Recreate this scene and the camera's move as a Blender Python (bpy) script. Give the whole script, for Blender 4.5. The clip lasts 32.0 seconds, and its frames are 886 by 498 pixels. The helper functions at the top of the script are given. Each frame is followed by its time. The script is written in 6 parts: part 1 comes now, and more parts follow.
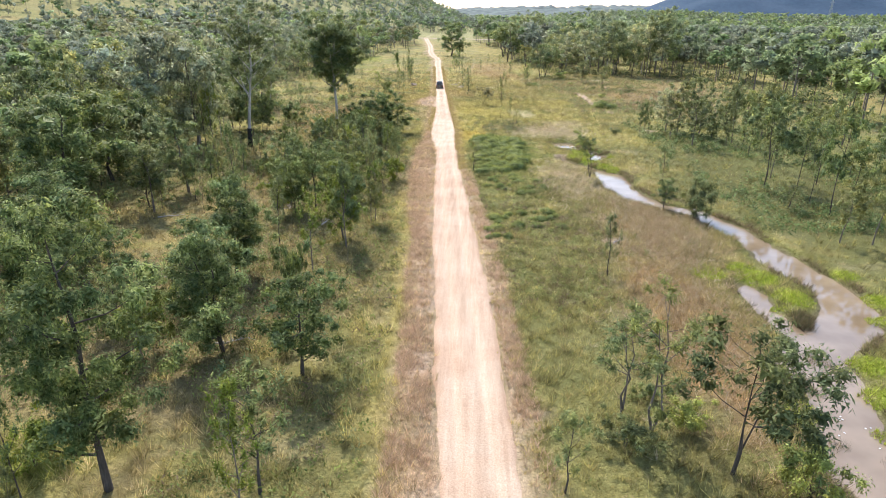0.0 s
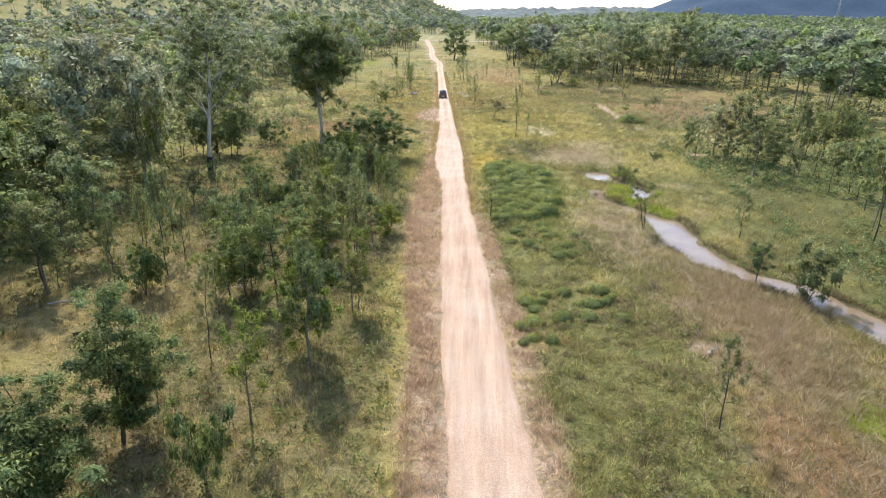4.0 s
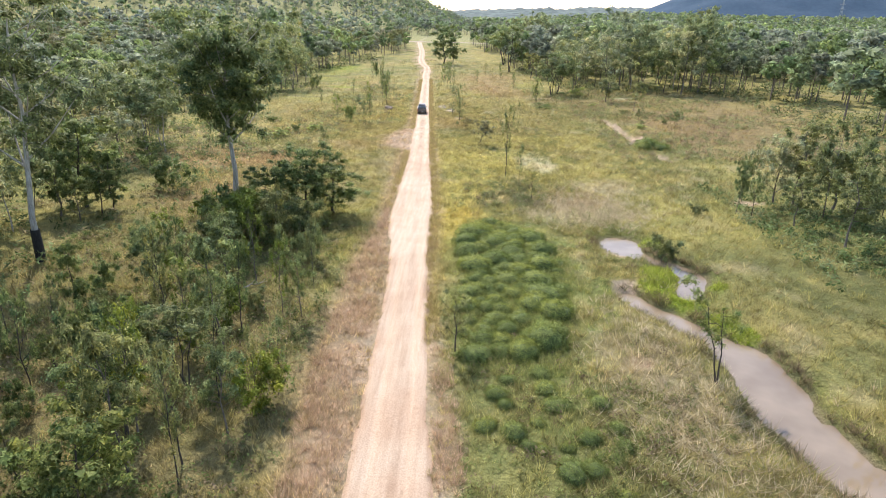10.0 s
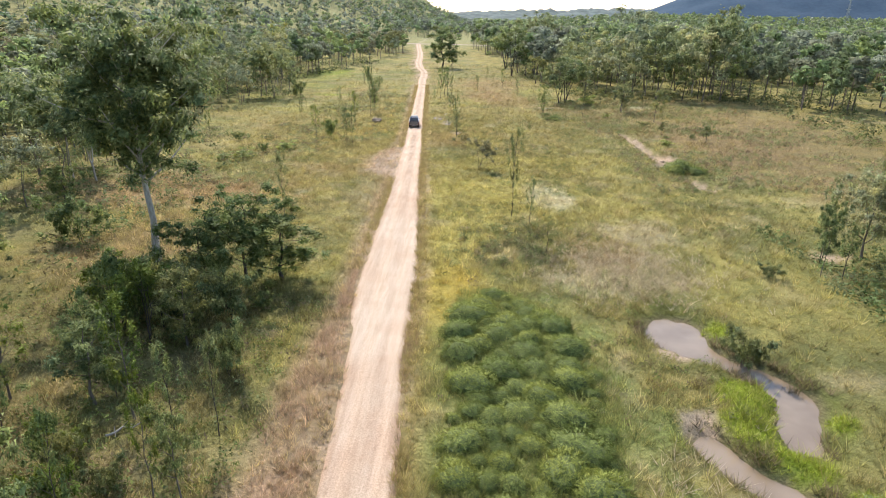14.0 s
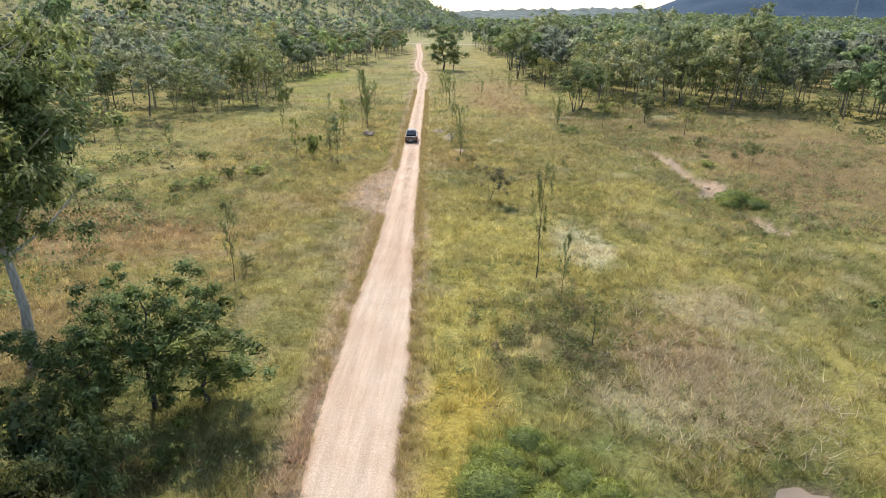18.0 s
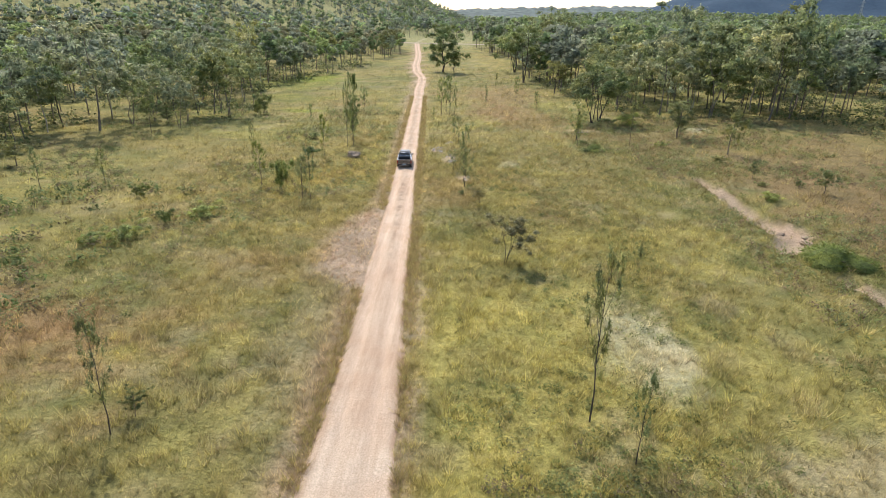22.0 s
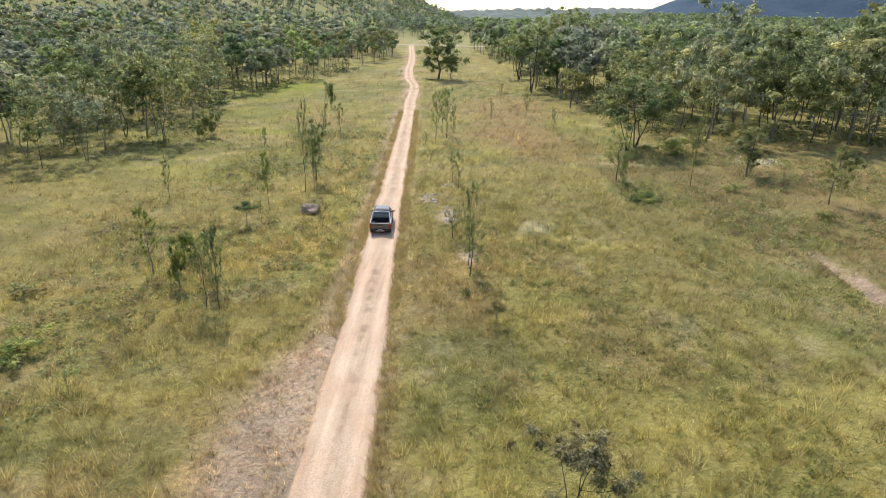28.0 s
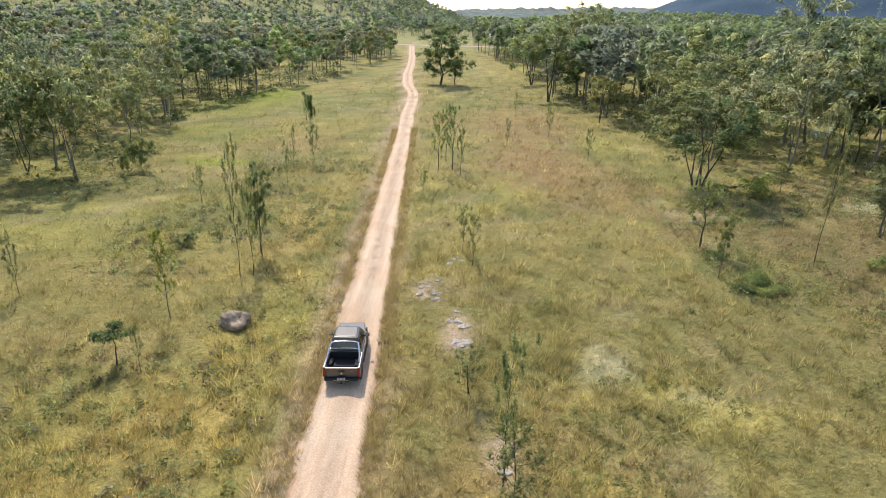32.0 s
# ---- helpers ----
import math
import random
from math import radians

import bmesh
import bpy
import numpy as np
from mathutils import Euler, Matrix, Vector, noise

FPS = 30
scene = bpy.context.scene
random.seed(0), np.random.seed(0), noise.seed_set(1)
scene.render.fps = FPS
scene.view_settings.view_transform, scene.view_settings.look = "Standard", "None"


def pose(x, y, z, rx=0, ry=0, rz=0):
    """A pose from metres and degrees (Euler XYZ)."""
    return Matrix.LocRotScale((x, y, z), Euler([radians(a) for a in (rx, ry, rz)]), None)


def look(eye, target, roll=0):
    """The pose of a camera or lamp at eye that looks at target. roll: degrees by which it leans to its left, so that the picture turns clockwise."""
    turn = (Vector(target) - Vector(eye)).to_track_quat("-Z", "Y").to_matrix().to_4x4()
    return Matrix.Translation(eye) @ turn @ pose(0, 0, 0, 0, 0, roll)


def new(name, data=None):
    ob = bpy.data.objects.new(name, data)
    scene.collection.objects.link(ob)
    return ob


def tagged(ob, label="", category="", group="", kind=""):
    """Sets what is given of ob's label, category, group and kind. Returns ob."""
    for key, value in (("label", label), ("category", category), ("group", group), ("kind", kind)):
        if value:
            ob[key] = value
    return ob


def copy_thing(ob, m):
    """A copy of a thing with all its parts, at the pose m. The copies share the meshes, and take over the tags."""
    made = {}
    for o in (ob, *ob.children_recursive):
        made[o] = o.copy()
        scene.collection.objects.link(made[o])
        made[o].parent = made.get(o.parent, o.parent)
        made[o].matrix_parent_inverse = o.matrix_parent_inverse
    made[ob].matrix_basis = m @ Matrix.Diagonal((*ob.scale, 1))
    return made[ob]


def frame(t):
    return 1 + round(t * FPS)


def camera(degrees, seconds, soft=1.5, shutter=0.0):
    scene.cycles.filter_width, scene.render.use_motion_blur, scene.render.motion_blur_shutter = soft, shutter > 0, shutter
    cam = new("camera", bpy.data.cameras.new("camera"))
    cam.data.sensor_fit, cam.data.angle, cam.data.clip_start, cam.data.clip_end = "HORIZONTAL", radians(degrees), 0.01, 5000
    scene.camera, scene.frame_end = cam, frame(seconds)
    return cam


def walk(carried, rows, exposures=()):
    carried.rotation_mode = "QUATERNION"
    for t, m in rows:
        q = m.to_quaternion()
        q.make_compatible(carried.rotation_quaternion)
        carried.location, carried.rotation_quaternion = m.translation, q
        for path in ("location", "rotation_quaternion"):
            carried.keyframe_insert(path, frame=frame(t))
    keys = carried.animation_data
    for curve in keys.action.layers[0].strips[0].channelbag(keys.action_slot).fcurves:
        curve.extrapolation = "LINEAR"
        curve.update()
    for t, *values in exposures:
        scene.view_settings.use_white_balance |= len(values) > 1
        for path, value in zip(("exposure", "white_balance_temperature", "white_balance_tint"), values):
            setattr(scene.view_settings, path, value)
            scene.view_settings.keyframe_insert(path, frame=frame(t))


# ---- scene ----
cam = camera(72.5, 32.0, soft=0.55)
METRES, EYE, TILT, LEAN, TURN = 137.6, 17.2, 0.0, 0.0, 2.3
ROWS = [
    (0.0, 0.0, 0.0, 0.0, 0.45, -20.93, -1.19),
    (0.5, -0.0006, 0.0135, -0.0, 0.47, -20.95, -1.2),
    (1.0, -0.0013, 0.0284, 0.0002, 0.47, -20.94, -1.21),
    (1.5, -0.0022, 0.042, 0.0005, 0.48, -20.92, -1.24),
    (2.0, -0.0035, 0.0583, 0.0005, 0.49, -20.89, -1.26),
    (2.5, -0.0048, 0.0734, 0.0003, 0.49, -20.89, -1.27),
    (3.0, -0.006, 0.0902, 0.0006, 0.5, -20.89, -1.29),
    (3.5, -0.0066, 0.1092, 0.0007, 0.5, -20.86, -1.31),
    (4.0, -0.0067, 0.1265, 0.0003, 0.49, -20.82, -1.33),
    (4.5, -0.0058, 0.1463, 0.0004, 0.47, -20.76, -1.35),
    (6.5, 0.005, 0.2059, 0.0011, 0.4, -20.88, -1.24),
    (7.0, 0.0077, 0.2206, 0.0008, 0.36, -20.85, -1.24),
    (7.5, 0.0098, 0.2332, 0.0007, 0.35, -20.86, -1.22),
    (8.0, 0.0121, 0.2468, 0.0007, 0.34, -20.83, -1.21),
    (8.5, 0.0136, 0.2617, 0.0007, 0.3, -20.79, -1.21),
    (9.0, 0.0148, 0.275, 0.0006, 0.29, -20.76, -1.22),
    (9.5, 0.0167, 0.29, 0.0007, 0.29, -20.78, -1.25),
    (10.0, 0.0185, 0.3032, 0.0008, 0.27, -20.75, -1.25),
    (10.5, 0.0201, 0.3176, 0.0007, 0.25, -20.71, -1.23),
    (11.0, 0.0218, 0.3328, 0.0004, 0.25, -20.7, -1.21),
    (11.5, 0.0229, 0.3464, 0.0002, 0.25, -20.68, -1.2),
    (12.0, 0.0239, 0.3622, -0.0001, 0.29, -20.68, -1.18),
    (12.5, 0.0244, 0.3759, -0.0005, 0.31, -20.62, -1.18),
    (13.0, 0.025, 0.3901, -0.0006, 0.33, -20.61, -1.18),
    (13.5, 0.0255, 0.4046, -0.0005, 0.35, -20.61, -1.17),
    (14.0, 0.0256, 0.4172, -0.0005, 0.36, -20.61, -1.16),
    (14.5, 0.0255, 0.4314, -0.0007, 0.36, -20.59, -1.17),
    (16.5, 0.0252, 0.4827, -0.0004, 0.38, -20.64, -1.16),
    (17.0, 0.0247, 0.4975, -0.0006, 0.4, -20.65, -1.19),
    (17.5, 0.0242, 0.5107, -0.0006, 0.4, -20.65, -1.2),
    (18.0, 0.0236, 0.5252, -0.0007, 0.41, -20.68, -1.2),
    (18.5, 0.023, 0.541, -0.0007, 0.43, -20.69, -1.2),
    (19.0, 0.0226, 0.5554, -0.0005, 0.45, -20.69, -1.22),
    (19.5, 0.0222, 0.5722, -0.0002, 0.45, -20.68, -1.22),
    (20.0, 0.0218, 0.5871, -0.0001, 0.45, -20.69, -1.22),
    (20.5, 0.0217, 0.6028, -0.0001, 0.44, -20.67, -1.21),
    (21.0, 0.0218, 0.6188, -0.0003, 0.42, -20.74, -1.19),
    (21.5, 0.0221, 0.6322, -0.0005, 0.38, -20.76, -1.18),
    (22.0, 0.0224, 0.6465, -0.0005, 0.35, -20.8, -1.17),
    (22.5, 0.0224, 0.6585, -0.0004, 0.29, -20.8, -1.18),
    (23.0, 0.0221, 0.6701, -0.0001, 0.25, -20.83, -1.17),
    (23.5, 0.0218, 0.683, 0.0004, 0.22, -20.83, -1.19),
    (24.0, 0.0218, 0.6939, 0.0005, 0.2, -20.87, -1.21),
    (24.5, 0.022, 0.7067, 0.0003, 0.17, -20.88, -1.23),
    (25.0, 0.0226, 0.7202, 0.0, 0.16, -20.85, -1.27),
    (25.5, 0.0233, 0.7343, -0.0003, 0.14, -20.82, -1.31),
    (27.5, 0.0235, 0.8093, -0.0029, 0.01, -20.73, -1.44),
    (28.0, 0.0222, 0.8301, -0.0026, 0.01, -20.71, -1.44),
    (28.5, 0.0202, 0.8544, -0.0028, 0.01, -20.66, -1.44),
    (29.0, 0.0186, 0.8757, -0.0029, 0.0, -20.65, -1.46),
    (29.5, 0.0175, 0.8997, -0.0024, 0.01, -20.66, -1.47),
    (30.0, 0.0176, 0.9212, -0.0025, 0.02, -20.69, -1.49),
    (30.5, 0.0181, 0.9403, -0.003, 0.03, -20.7, -1.46),
    (31.0, 0.0192, 0.9613, -0.0033, 0.07, -20.74, -1.45),
    (31.5, 0.0196, 0.9784, -0.0041, 0.11, -20.74, -1.46),
    (32.0, 0.0197, 0.997, -0.0051, 0.15, -20.76, -1.45),
]
walk(cam, [(t, pose(0, 0, EYE, TILT, LEAN, TURN) @ pose(METRES * x, METRES * y, METRES * z, 90 + pitch, roll, yaw)) for t, x, y, z, yaw, pitch, roll in ROWS],
     exposures=[(0.0, 1.12, 6600, 14), (4.0, 1.0, 6600, 14), (9.0, 1.08, 6640, 13), (14.0, 0.92, 6780, 12), (19.0, 0.74, 6850, 12), (24.0, 0.66, 6940, 11), (32.0, 0.76, 7040, 11)])

# the walk glides along the track, a drone's height above it
SUN_AZ, SUN_EL = -22.0, 47.0

# ---- world, sun ----
world = bpy.data.worlds.new("sky")
scene.world = world
world.use_nodes = True
wn = world.node_tree.nodes
sky = wn.new("ShaderNodeTexSky")
sky.sky_type = "NISHITA"
sky.sun_disc = False
sky.sun_elevation, sky.sun_rotation = radians(SUN_EL), radians(SUN_AZ)
sky.air_density, sky.dust_density, sky.ozone_density = 1.0, 1.2, 1.0
wn["Background"].inputs["Strength"].default_value = 0.15
world.node_tree.links.new(sky.outputs["Color"], wn["Background"].inputs["Color"])

sun = new("sun", bpy.data.lights.new("sun", "SUN"))
sun.data.energy, sun.data.angle, sun.data.color = 2.4, radians(0.6), (1.0, 0.95, 0.87)
toward = Vector((math.sin(radians(SUN_AZ)) * math.cos(radians(SUN_EL)),
                 math.cos(radians(SUN_AZ)) * math.cos(radians(SUN_EL)), math.sin(radians(SUN_EL))))
sun.matrix_world = look(toward * 200, (0, 0, 0))

# ---- small tools ----
rng = np.random.default_rng(7)
TABLE = rng.random((256, 256))


def vnoise(x, y, size, shift=0):
    """Smooth value noise, 0 to 1, of the given grain in metres."""
    u, v = np.asarray(x, float) / size + 17.3 * shift, np.asarray(y, float) / size + 9.1 * shift
    i, j = np.floor(u).astype(int), np.floor(v).astype(int)
    a, b = u - i, v - j
    a, b = a * a * (3 - 2 * a), b * b * (3 - 2 * b)
    i0, i1, j0, j1 = i % 256, (i + 1) % 256, j % 256, (j + 1) % 256
    return (TABLE[i0, j0] * (1 - a) * (1 - b) + TABLE[i1, j0] * a * (1 - b)
            + TABLE[i0, j1] * (1 - a) * b + TABLE[i1, j1] * a * b)


def fbm(x, y, size, shift=0, octaves=3):
    total, weight = 0.0, 0.0
    for k in range(octaves):
        total = total + vnoise(x, y, size / 2 ** k, shift + k) / 1.7 ** k
        weight += 1 / 1.7 ** k
    return total / weight


def smooth(x, lo, hi):
    t = np.clip((np.asarray(x, float) - lo) / (hi - lo), 0, 1)
    return t * t * (3 - 2 * t)


def line_gap(x, y, pts):
    """Distance to a bent line of (x, y, half width), less the half width there."""
    best = np.full(np.shape(x), 1e9)
    for (ax, ay, aw), (bx, by, bw) in zip(pts, pts[1:]):
        dx, dy = bx - ax, by - ay
        t = np.clip(((x - ax) * dx + (y - ay) * dy) / (dx * dx + dy * dy), 0, 1)
        best = np.minimum(best, np.hypot(x - ax - t * dx, y - ay - t * dy) - aw - t * (bw - aw))
    return best


def np_mesh(name, co, faces, mats, tint=None, index=None, soft=False, normals=None):
    """A mesh from arrays: faces all of one size; tint: a colour for each vertex."""
    me = bpy.data.meshes.new(name)
    n, k = faces.shape
    me.vertices.add(len(co))
    me.vertices.foreach_set("co", np.ascontiguousarray(co, np.float32).ravel())
    me.loops.add(n * k)
    me.loops.foreach_set("vertex_index", np.ascontiguousarray(faces, np.int32).ravel())
    me.polygons.add(n)
    me.polygons.foreach_set("loop_start", np.arange(0, n * k, k, dtype=np.int32))
    for m in mats if isinstance(mats, (list, tuple)) else [mats]:
        me.materials.append(m)
    if index is not None:
        me.polygons.foreach_set("material_index", np.ascontiguousarray(index, np.int32))
    me.polygons.foreach_set("use_smooth", np.full(n, soft))
    me.update(calc_edges=True)
    if normals is not None:
        me.normals_split_custom_set_from_vertices(normals.tolist())
    if tint is not None:
        at = me.attributes.new("tint", "FLOAT_COLOR", "POINT")
        at.data.foreach_set("color", np.ascontiguousarray(np.c_[tint, np.ones(len(tint))], np.float32).ravel())
    return me


def part(name, data, material=None, parent=None, label=""):
    """One mesh object under a thing or a part; data is a bmesh or a mesh."""
    if isinstance(data, bmesh.types.BMesh):
        me = bpy.data.meshes.new(name)
        data.to_mesh(me)
        data.free()
        data = me
    if material and not data.materials:
        data.materials.append(material)
    ob = new(name, data)
    if parent:
        ob.parent = parent
    return tagged(ob, label)


# ---- materials ----
def material(name):
    m = bpy.data.materials.new(name)
    m.use_nodes = True
    return m, m.node_tree.nodes, m.node_tree.links, m.node_tree.nodes["Principled BSDF"]


def add_bump(m, height, strength, distance):
    nodes, links = m.node_tree.nodes, m.node_tree.links
    b = nodes.new("ShaderNodeBump")
    b.inputs["Strength"].default_value, b.inputs["Distance"].default_value = strength, distance
    links.new(height, b.inputs["Height"])
    links.new(b.outputs["Normal"], nodes["Principled BSDF"].inputs["Normal"])


def noise_node(nodes, links, scale, detail=4.0, rough=0.6, vector=None):
    n = nodes.new("ShaderNodeTexNoise")
    n.inputs["Scale"].default_value, n.inputs["Detail"].default_value, n.inputs["Roughness"].default_value = scale, detail, rough
    if vector is None:
        vector = nodes.new("ShaderNodeTexCoord").outputs["Object"]
    links.new(vector, n.inputs["Vector"])
    return n


def ramp_node(nodes, links, source, stops):
    r = nodes.new("ShaderNodeValToRGB")
    while len(r.color_ramp.elements) < len(stops):
        r.color_ramp.elements.new(0.5)
    for e, (at, c) in zip(r.color_ramp.elements, stops):
        e.position, e.color = at, (*c, 1)
    links.new(source, r.inputs["Fac"])
    return r


def multiply(nodes, links, a, b, kind="MULTIPLY", fac=1.0):
    m = nodes.new("ShaderNodeMix")
    m.data_type, m.blend_type = "RGBA", kind
    m.inputs[0].default_value = fac
    links.new(a, m.inputs[6])
    links.new(b, m.inputs[7])
    return m.outputs[2]


def plain(name, colour, rough=0.5, metal=0.0, grain=40.0, spread=0.12, bump=0.0):
    m, nodes, links, p = material(name)
    n = noise_node(nodes, links, grain)
    lo, hi = [max(0, c * (1 - spread)) for c in colour], [min(1, c * (1 + spread)) for c in colour]
    r = ramp_node(nodes, links, n.outputs["Fac"], [(0.3, lo), (0.7, hi)])
    links.new(r.outputs["Color"], p.inputs["Base Color"])
    p.inputs["Roughness"].default_value, p.inputs["Metallic"].default_value = rough, metal
    if bump:
        add_bump(m, n.outputs["Fac"], bump, 0.02)
    return m


def tint_of(nodes):
    a = nodes.new("ShaderNodeAttribute")
    a.attribute_name = "tint"
    return a.outputs["Color"]


def thin_shader(m, colour, through_part, rough, gloss=0.13):
    """Thin leaf or blade: part of the light comes through it."""
    nodes, links = m.node_tree.nodes, m.node_tree.links
    p = nodes["Principled BSDF"]
    links.new(colour, p.inputs["Base Color"])
    p.inputs["Roughness"].default_value = rough
    p.inputs["Specular IOR Level"].default_value = gloss
    t = nodes.new("ShaderNodeBsdfTranslucent")
    links.new(colour, t.inputs["Color"])
    mix = nodes.new("ShaderNodeMixShader")
    mix.inputs[0].default_value = through_part
    links.new(p.outputs[0], mix.inputs[1])
    links.new(t.outputs[0], mix.inputs[2])
    links.new(mix.outputs[0], nodes["Material Output"].inputs["Surface"])


def island_shade(nodes, links, lo, hi):
    g = nodes.new("ShaderNodeNewGeometry")
    return ramp_node(nodes, links, g.outputs["Random Per Island"], [(0.0, lo), (1.0, hi)]).outputs["Color"]


def leaf_material(name, dark, light, through_part=0.3, rough=0.42):
    """Leaves of one kind of tree: each leaf, each spray and each tree differs a little."""
    m, nodes, links, p = material(name)
    c = island_shade(nodes, links, dark, light)
    o = nodes.new("ShaderNodeObjectInfo")
    r = ramp_node(nodes, links, o.outputs["Random"], [(0.0, (0.72, 0.78, 0.74)), (0.5, (1, 1, 1)), (1.0, (1.25, 1.15, 0.95))])
    n = noise_node(nodes, links, 5.0, 4, 0.7)
    mottle = ramp_node(nodes, links, n.outputs["Fac"], [(0.32, (0.62, 0.64, 0.62)), (0.66, (1.35, 1.32, 1.22))]).outputs["Color"]
    c = multiply(nodes, links, multiply(nodes, links, c, mottle), tint_of(nodes))
    thin_shader(m, multiply(nodes, links, c, r.outputs["Color"]), through_part, rough, 0.22)
    add_bump(m, n.outputs["Fac"], 0.8, 0.12)
    return m


def tinted_leaf(name, through_part=0.3, rough=0.5, lo=0.6, hi=1.4):
    m, nodes, links, p = material(name)
    c = multiply(nodes, links, tint_of(nodes), island_shade(nodes, links, (lo, lo, lo), (hi, hi * 0.97, hi * 0.94)))
    thin_shader(m, c, through_part, rough, 0.1)
    return m


def bark_material(name, dark, light, grain=3.0):
    m, nodes, links, p = material(name)
    tc = nodes.new("ShaderNodeTexCoord")
    mp = nodes.new("ShaderNodeMapping")
    mp.inputs["Scale"].default_value = (4, 4, 0.7)
    links.new(tc.outputs["Object"], mp.inputs["Vector"])
    n = noise_node(nodes, links, grain, 5, 0.7, mp.outputs["Vector"])
    r = ramp_node(nodes, links, n.outputs["Fac"], [(0.32, dark), (0.68, light)])
    links.new(r.outputs["Color"], p.inputs["Base Color"])
    p.inputs["Roughness"].default_value = 0.9
    add_bump(m, n.outputs["Fac"], 0.6, 0.03)
    return m


BARK_PALE = bark_material("bark_pale", (0.26, 0.23, 0.19), (0.58, 0.54, 0.47))
BARK_GREY = bark_material("bark_grey", (0.09, 0.075, 0.06), (0.26, 0.22, 0.18))
BARK_DARK = bark_material("bark_dark", (0.035, 0.03, 0.025), (0.13, 0.105, 0.085))
BARK_CHAR = bark_material("bark_charred", (0.012, 0.011, 0.01), (0.05, 0.045, 0.04))
LEAF_GUM = leaf_material("leaf_gum", (0.134, 0.189, 0.078), (0.380, 0.442, 0.196), 0.5, 0.55)
LEAF_DEEP = leaf_material("leaf_deep", (0.110, 0.167, 0.071), (0.305, 0.363, 0.165), 0.5, 0.55)
# woodland leaves paler than the nearer kinds, the haze on them painted in
LEAF_WOOD = leaf_material("leaf_wood", (0.206, 0.258, 0.119), (0.489, 0.528, 0.264), 0.5, 0.55)
LEAF_WOOD_GREY = leaf_material("leaf_wood_grey", (0.251, 0.290, 0.178), (0.554, 0.587, 0.399), 0.5, 0.55)
LEAF_GREY = leaf_material("leaf_grey", (0.158, 0.191, 0.081), (0.382, 0.409, 0.189), 0.5, 0.55)
LEAF_DARK = leaf_material("leaf_dark", (0.103, 0.165, 0.057), (0.341, 0.407, 0.161), 0.5, 0.55)
LEAF_DRY = leaf_material("leaf_dry", (0.20, 0.185, 0.095), (0.46, 0.42, 0.23), 0.35, 0.6)
LEAF_LIGHT = leaf_material("leaf_light", (0.13, 0.19, 0.025), (0.32, 0.38, 0.08), 0.35, 0.6)
LEAF_LUSH = leaf_material("leaf_lush", (0.24, 0.30, 0.09), (0.44, 0.52, 0.18), 0.35, 0.6)
LEAF_MOUND = leaf_material("leaf_mound", (0.19, 0.25, 0.07), (0.36, 0.42, 0.13), 0.4, 0.55)
# darker than the mound leaves, painting in the shade between them
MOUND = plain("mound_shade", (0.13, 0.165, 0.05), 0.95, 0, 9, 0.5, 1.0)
WOODS = tinted_leaf("woodland_leaves", 0.5, 0.6)
BLADE = tinted_leaf("grass_blades", 0.5, 0.8, 0.78, 1.24)

# ground: thatch, litter and bare soil
GROUND, nodes, links, p = material("ground")
tc = nodes.new("ShaderNodeTexCoord").outputs["Object"]
fine, broad, grit = noise_node(nodes, links, 5.0, 6, 0.75, tc), noise_node(nodes, links, 0.35, 5, 0.65, tc), noise_node(nodes, links, 22.0, 4, 0.7, tc)
c = multiply(nodes, links, tint_of(nodes), ramp_node(nodes, links, fine.outputs["Fac"], [(0.3, (0.74, 0.74, 0.74)), (0.7, (1.24, 1.23, 1.2))]).outputs["Color"])
c = multiply(nodes, links, c, ramp_node(nodes, links, broad.outputs["Fac"], [(0.3, (0.75, 0.82, 0.8)), (0.7, (1.2, 1.15, 1.1))]).outputs["Color"])
c = multiply(nodes, links, c, ramp_node(nodes, links, grit.outputs["Fac"], [(0.34, (0.72, 0.72, 0.7)), (0.66, (1.24, 1.23, 1.18))]).outputs["Color"])
links.new(c, p.inputs["Base Color"])
p.inputs["Roughness"].default_value = 0.95
p.inputs["Specular IOR Level"].default_value = 0.15
tuft = noise_node(nodes, links, 2.2, 5, 0.72, tc)
add_bump(GROUND, tuft.outputs["Fac"], 0.9, 0.4)

# track: pale pinkish sand, packed in the wheel tracks
TRACK, nodes, links, p = material("track")
tc = nodes.new("ShaderNodeTexCoord").outputs["Object"]
mp = nodes.new("ShaderNodeMapping")
links.new(tc, mp.inputs["Vector"])
mp.inputs["Scale"].default_value = (1.0, 0.06, 1.0)
streak, fine, broad = noise_node(nodes, links, 2.7, 6, 0.72, mp.outputs["Vector"]), noise_node(nodes, links, 14, 5, 0.7, tc), noise_node(nodes, links, 0.3, 3, 0.6, tc)
c = multiply(nodes, links, tint_of(nodes), ramp_node(nodes, links, streak.outputs["Fac"], [(0.32, (0.84, 0.79, 0.75)), (0.66, (1.08, 1.08, 1.08))]).outputs["Color"])
c = multiply(nodes, links, c, ramp_node(nodes, links, fine.outputs["Fac"], [(0.3, (0.72, 0.69, 0.66)), (0.7, (1.16, 1.16, 1.16))]).outputs["Color"])
c = multiply(nodes, links, c, ramp_node(nodes, links, broad.outputs["Fac"], [(0.35, (0.95, 0.88, 0.84)), (0.65, (1.05, 1.05, 1.05))]).outputs["Color"])
links.new(c, p.inputs["Base Color"])
p.inputs["Roughness"].default_value = 0.95
p.inputs["Specular IOR Level"].default_value = 0.1
pebble = noise_node(nodes, links, 4.5, 6, 0.75, tc)
add_bump(TRACK, pebble.outputs["Fac"], 0.7, 0.1)

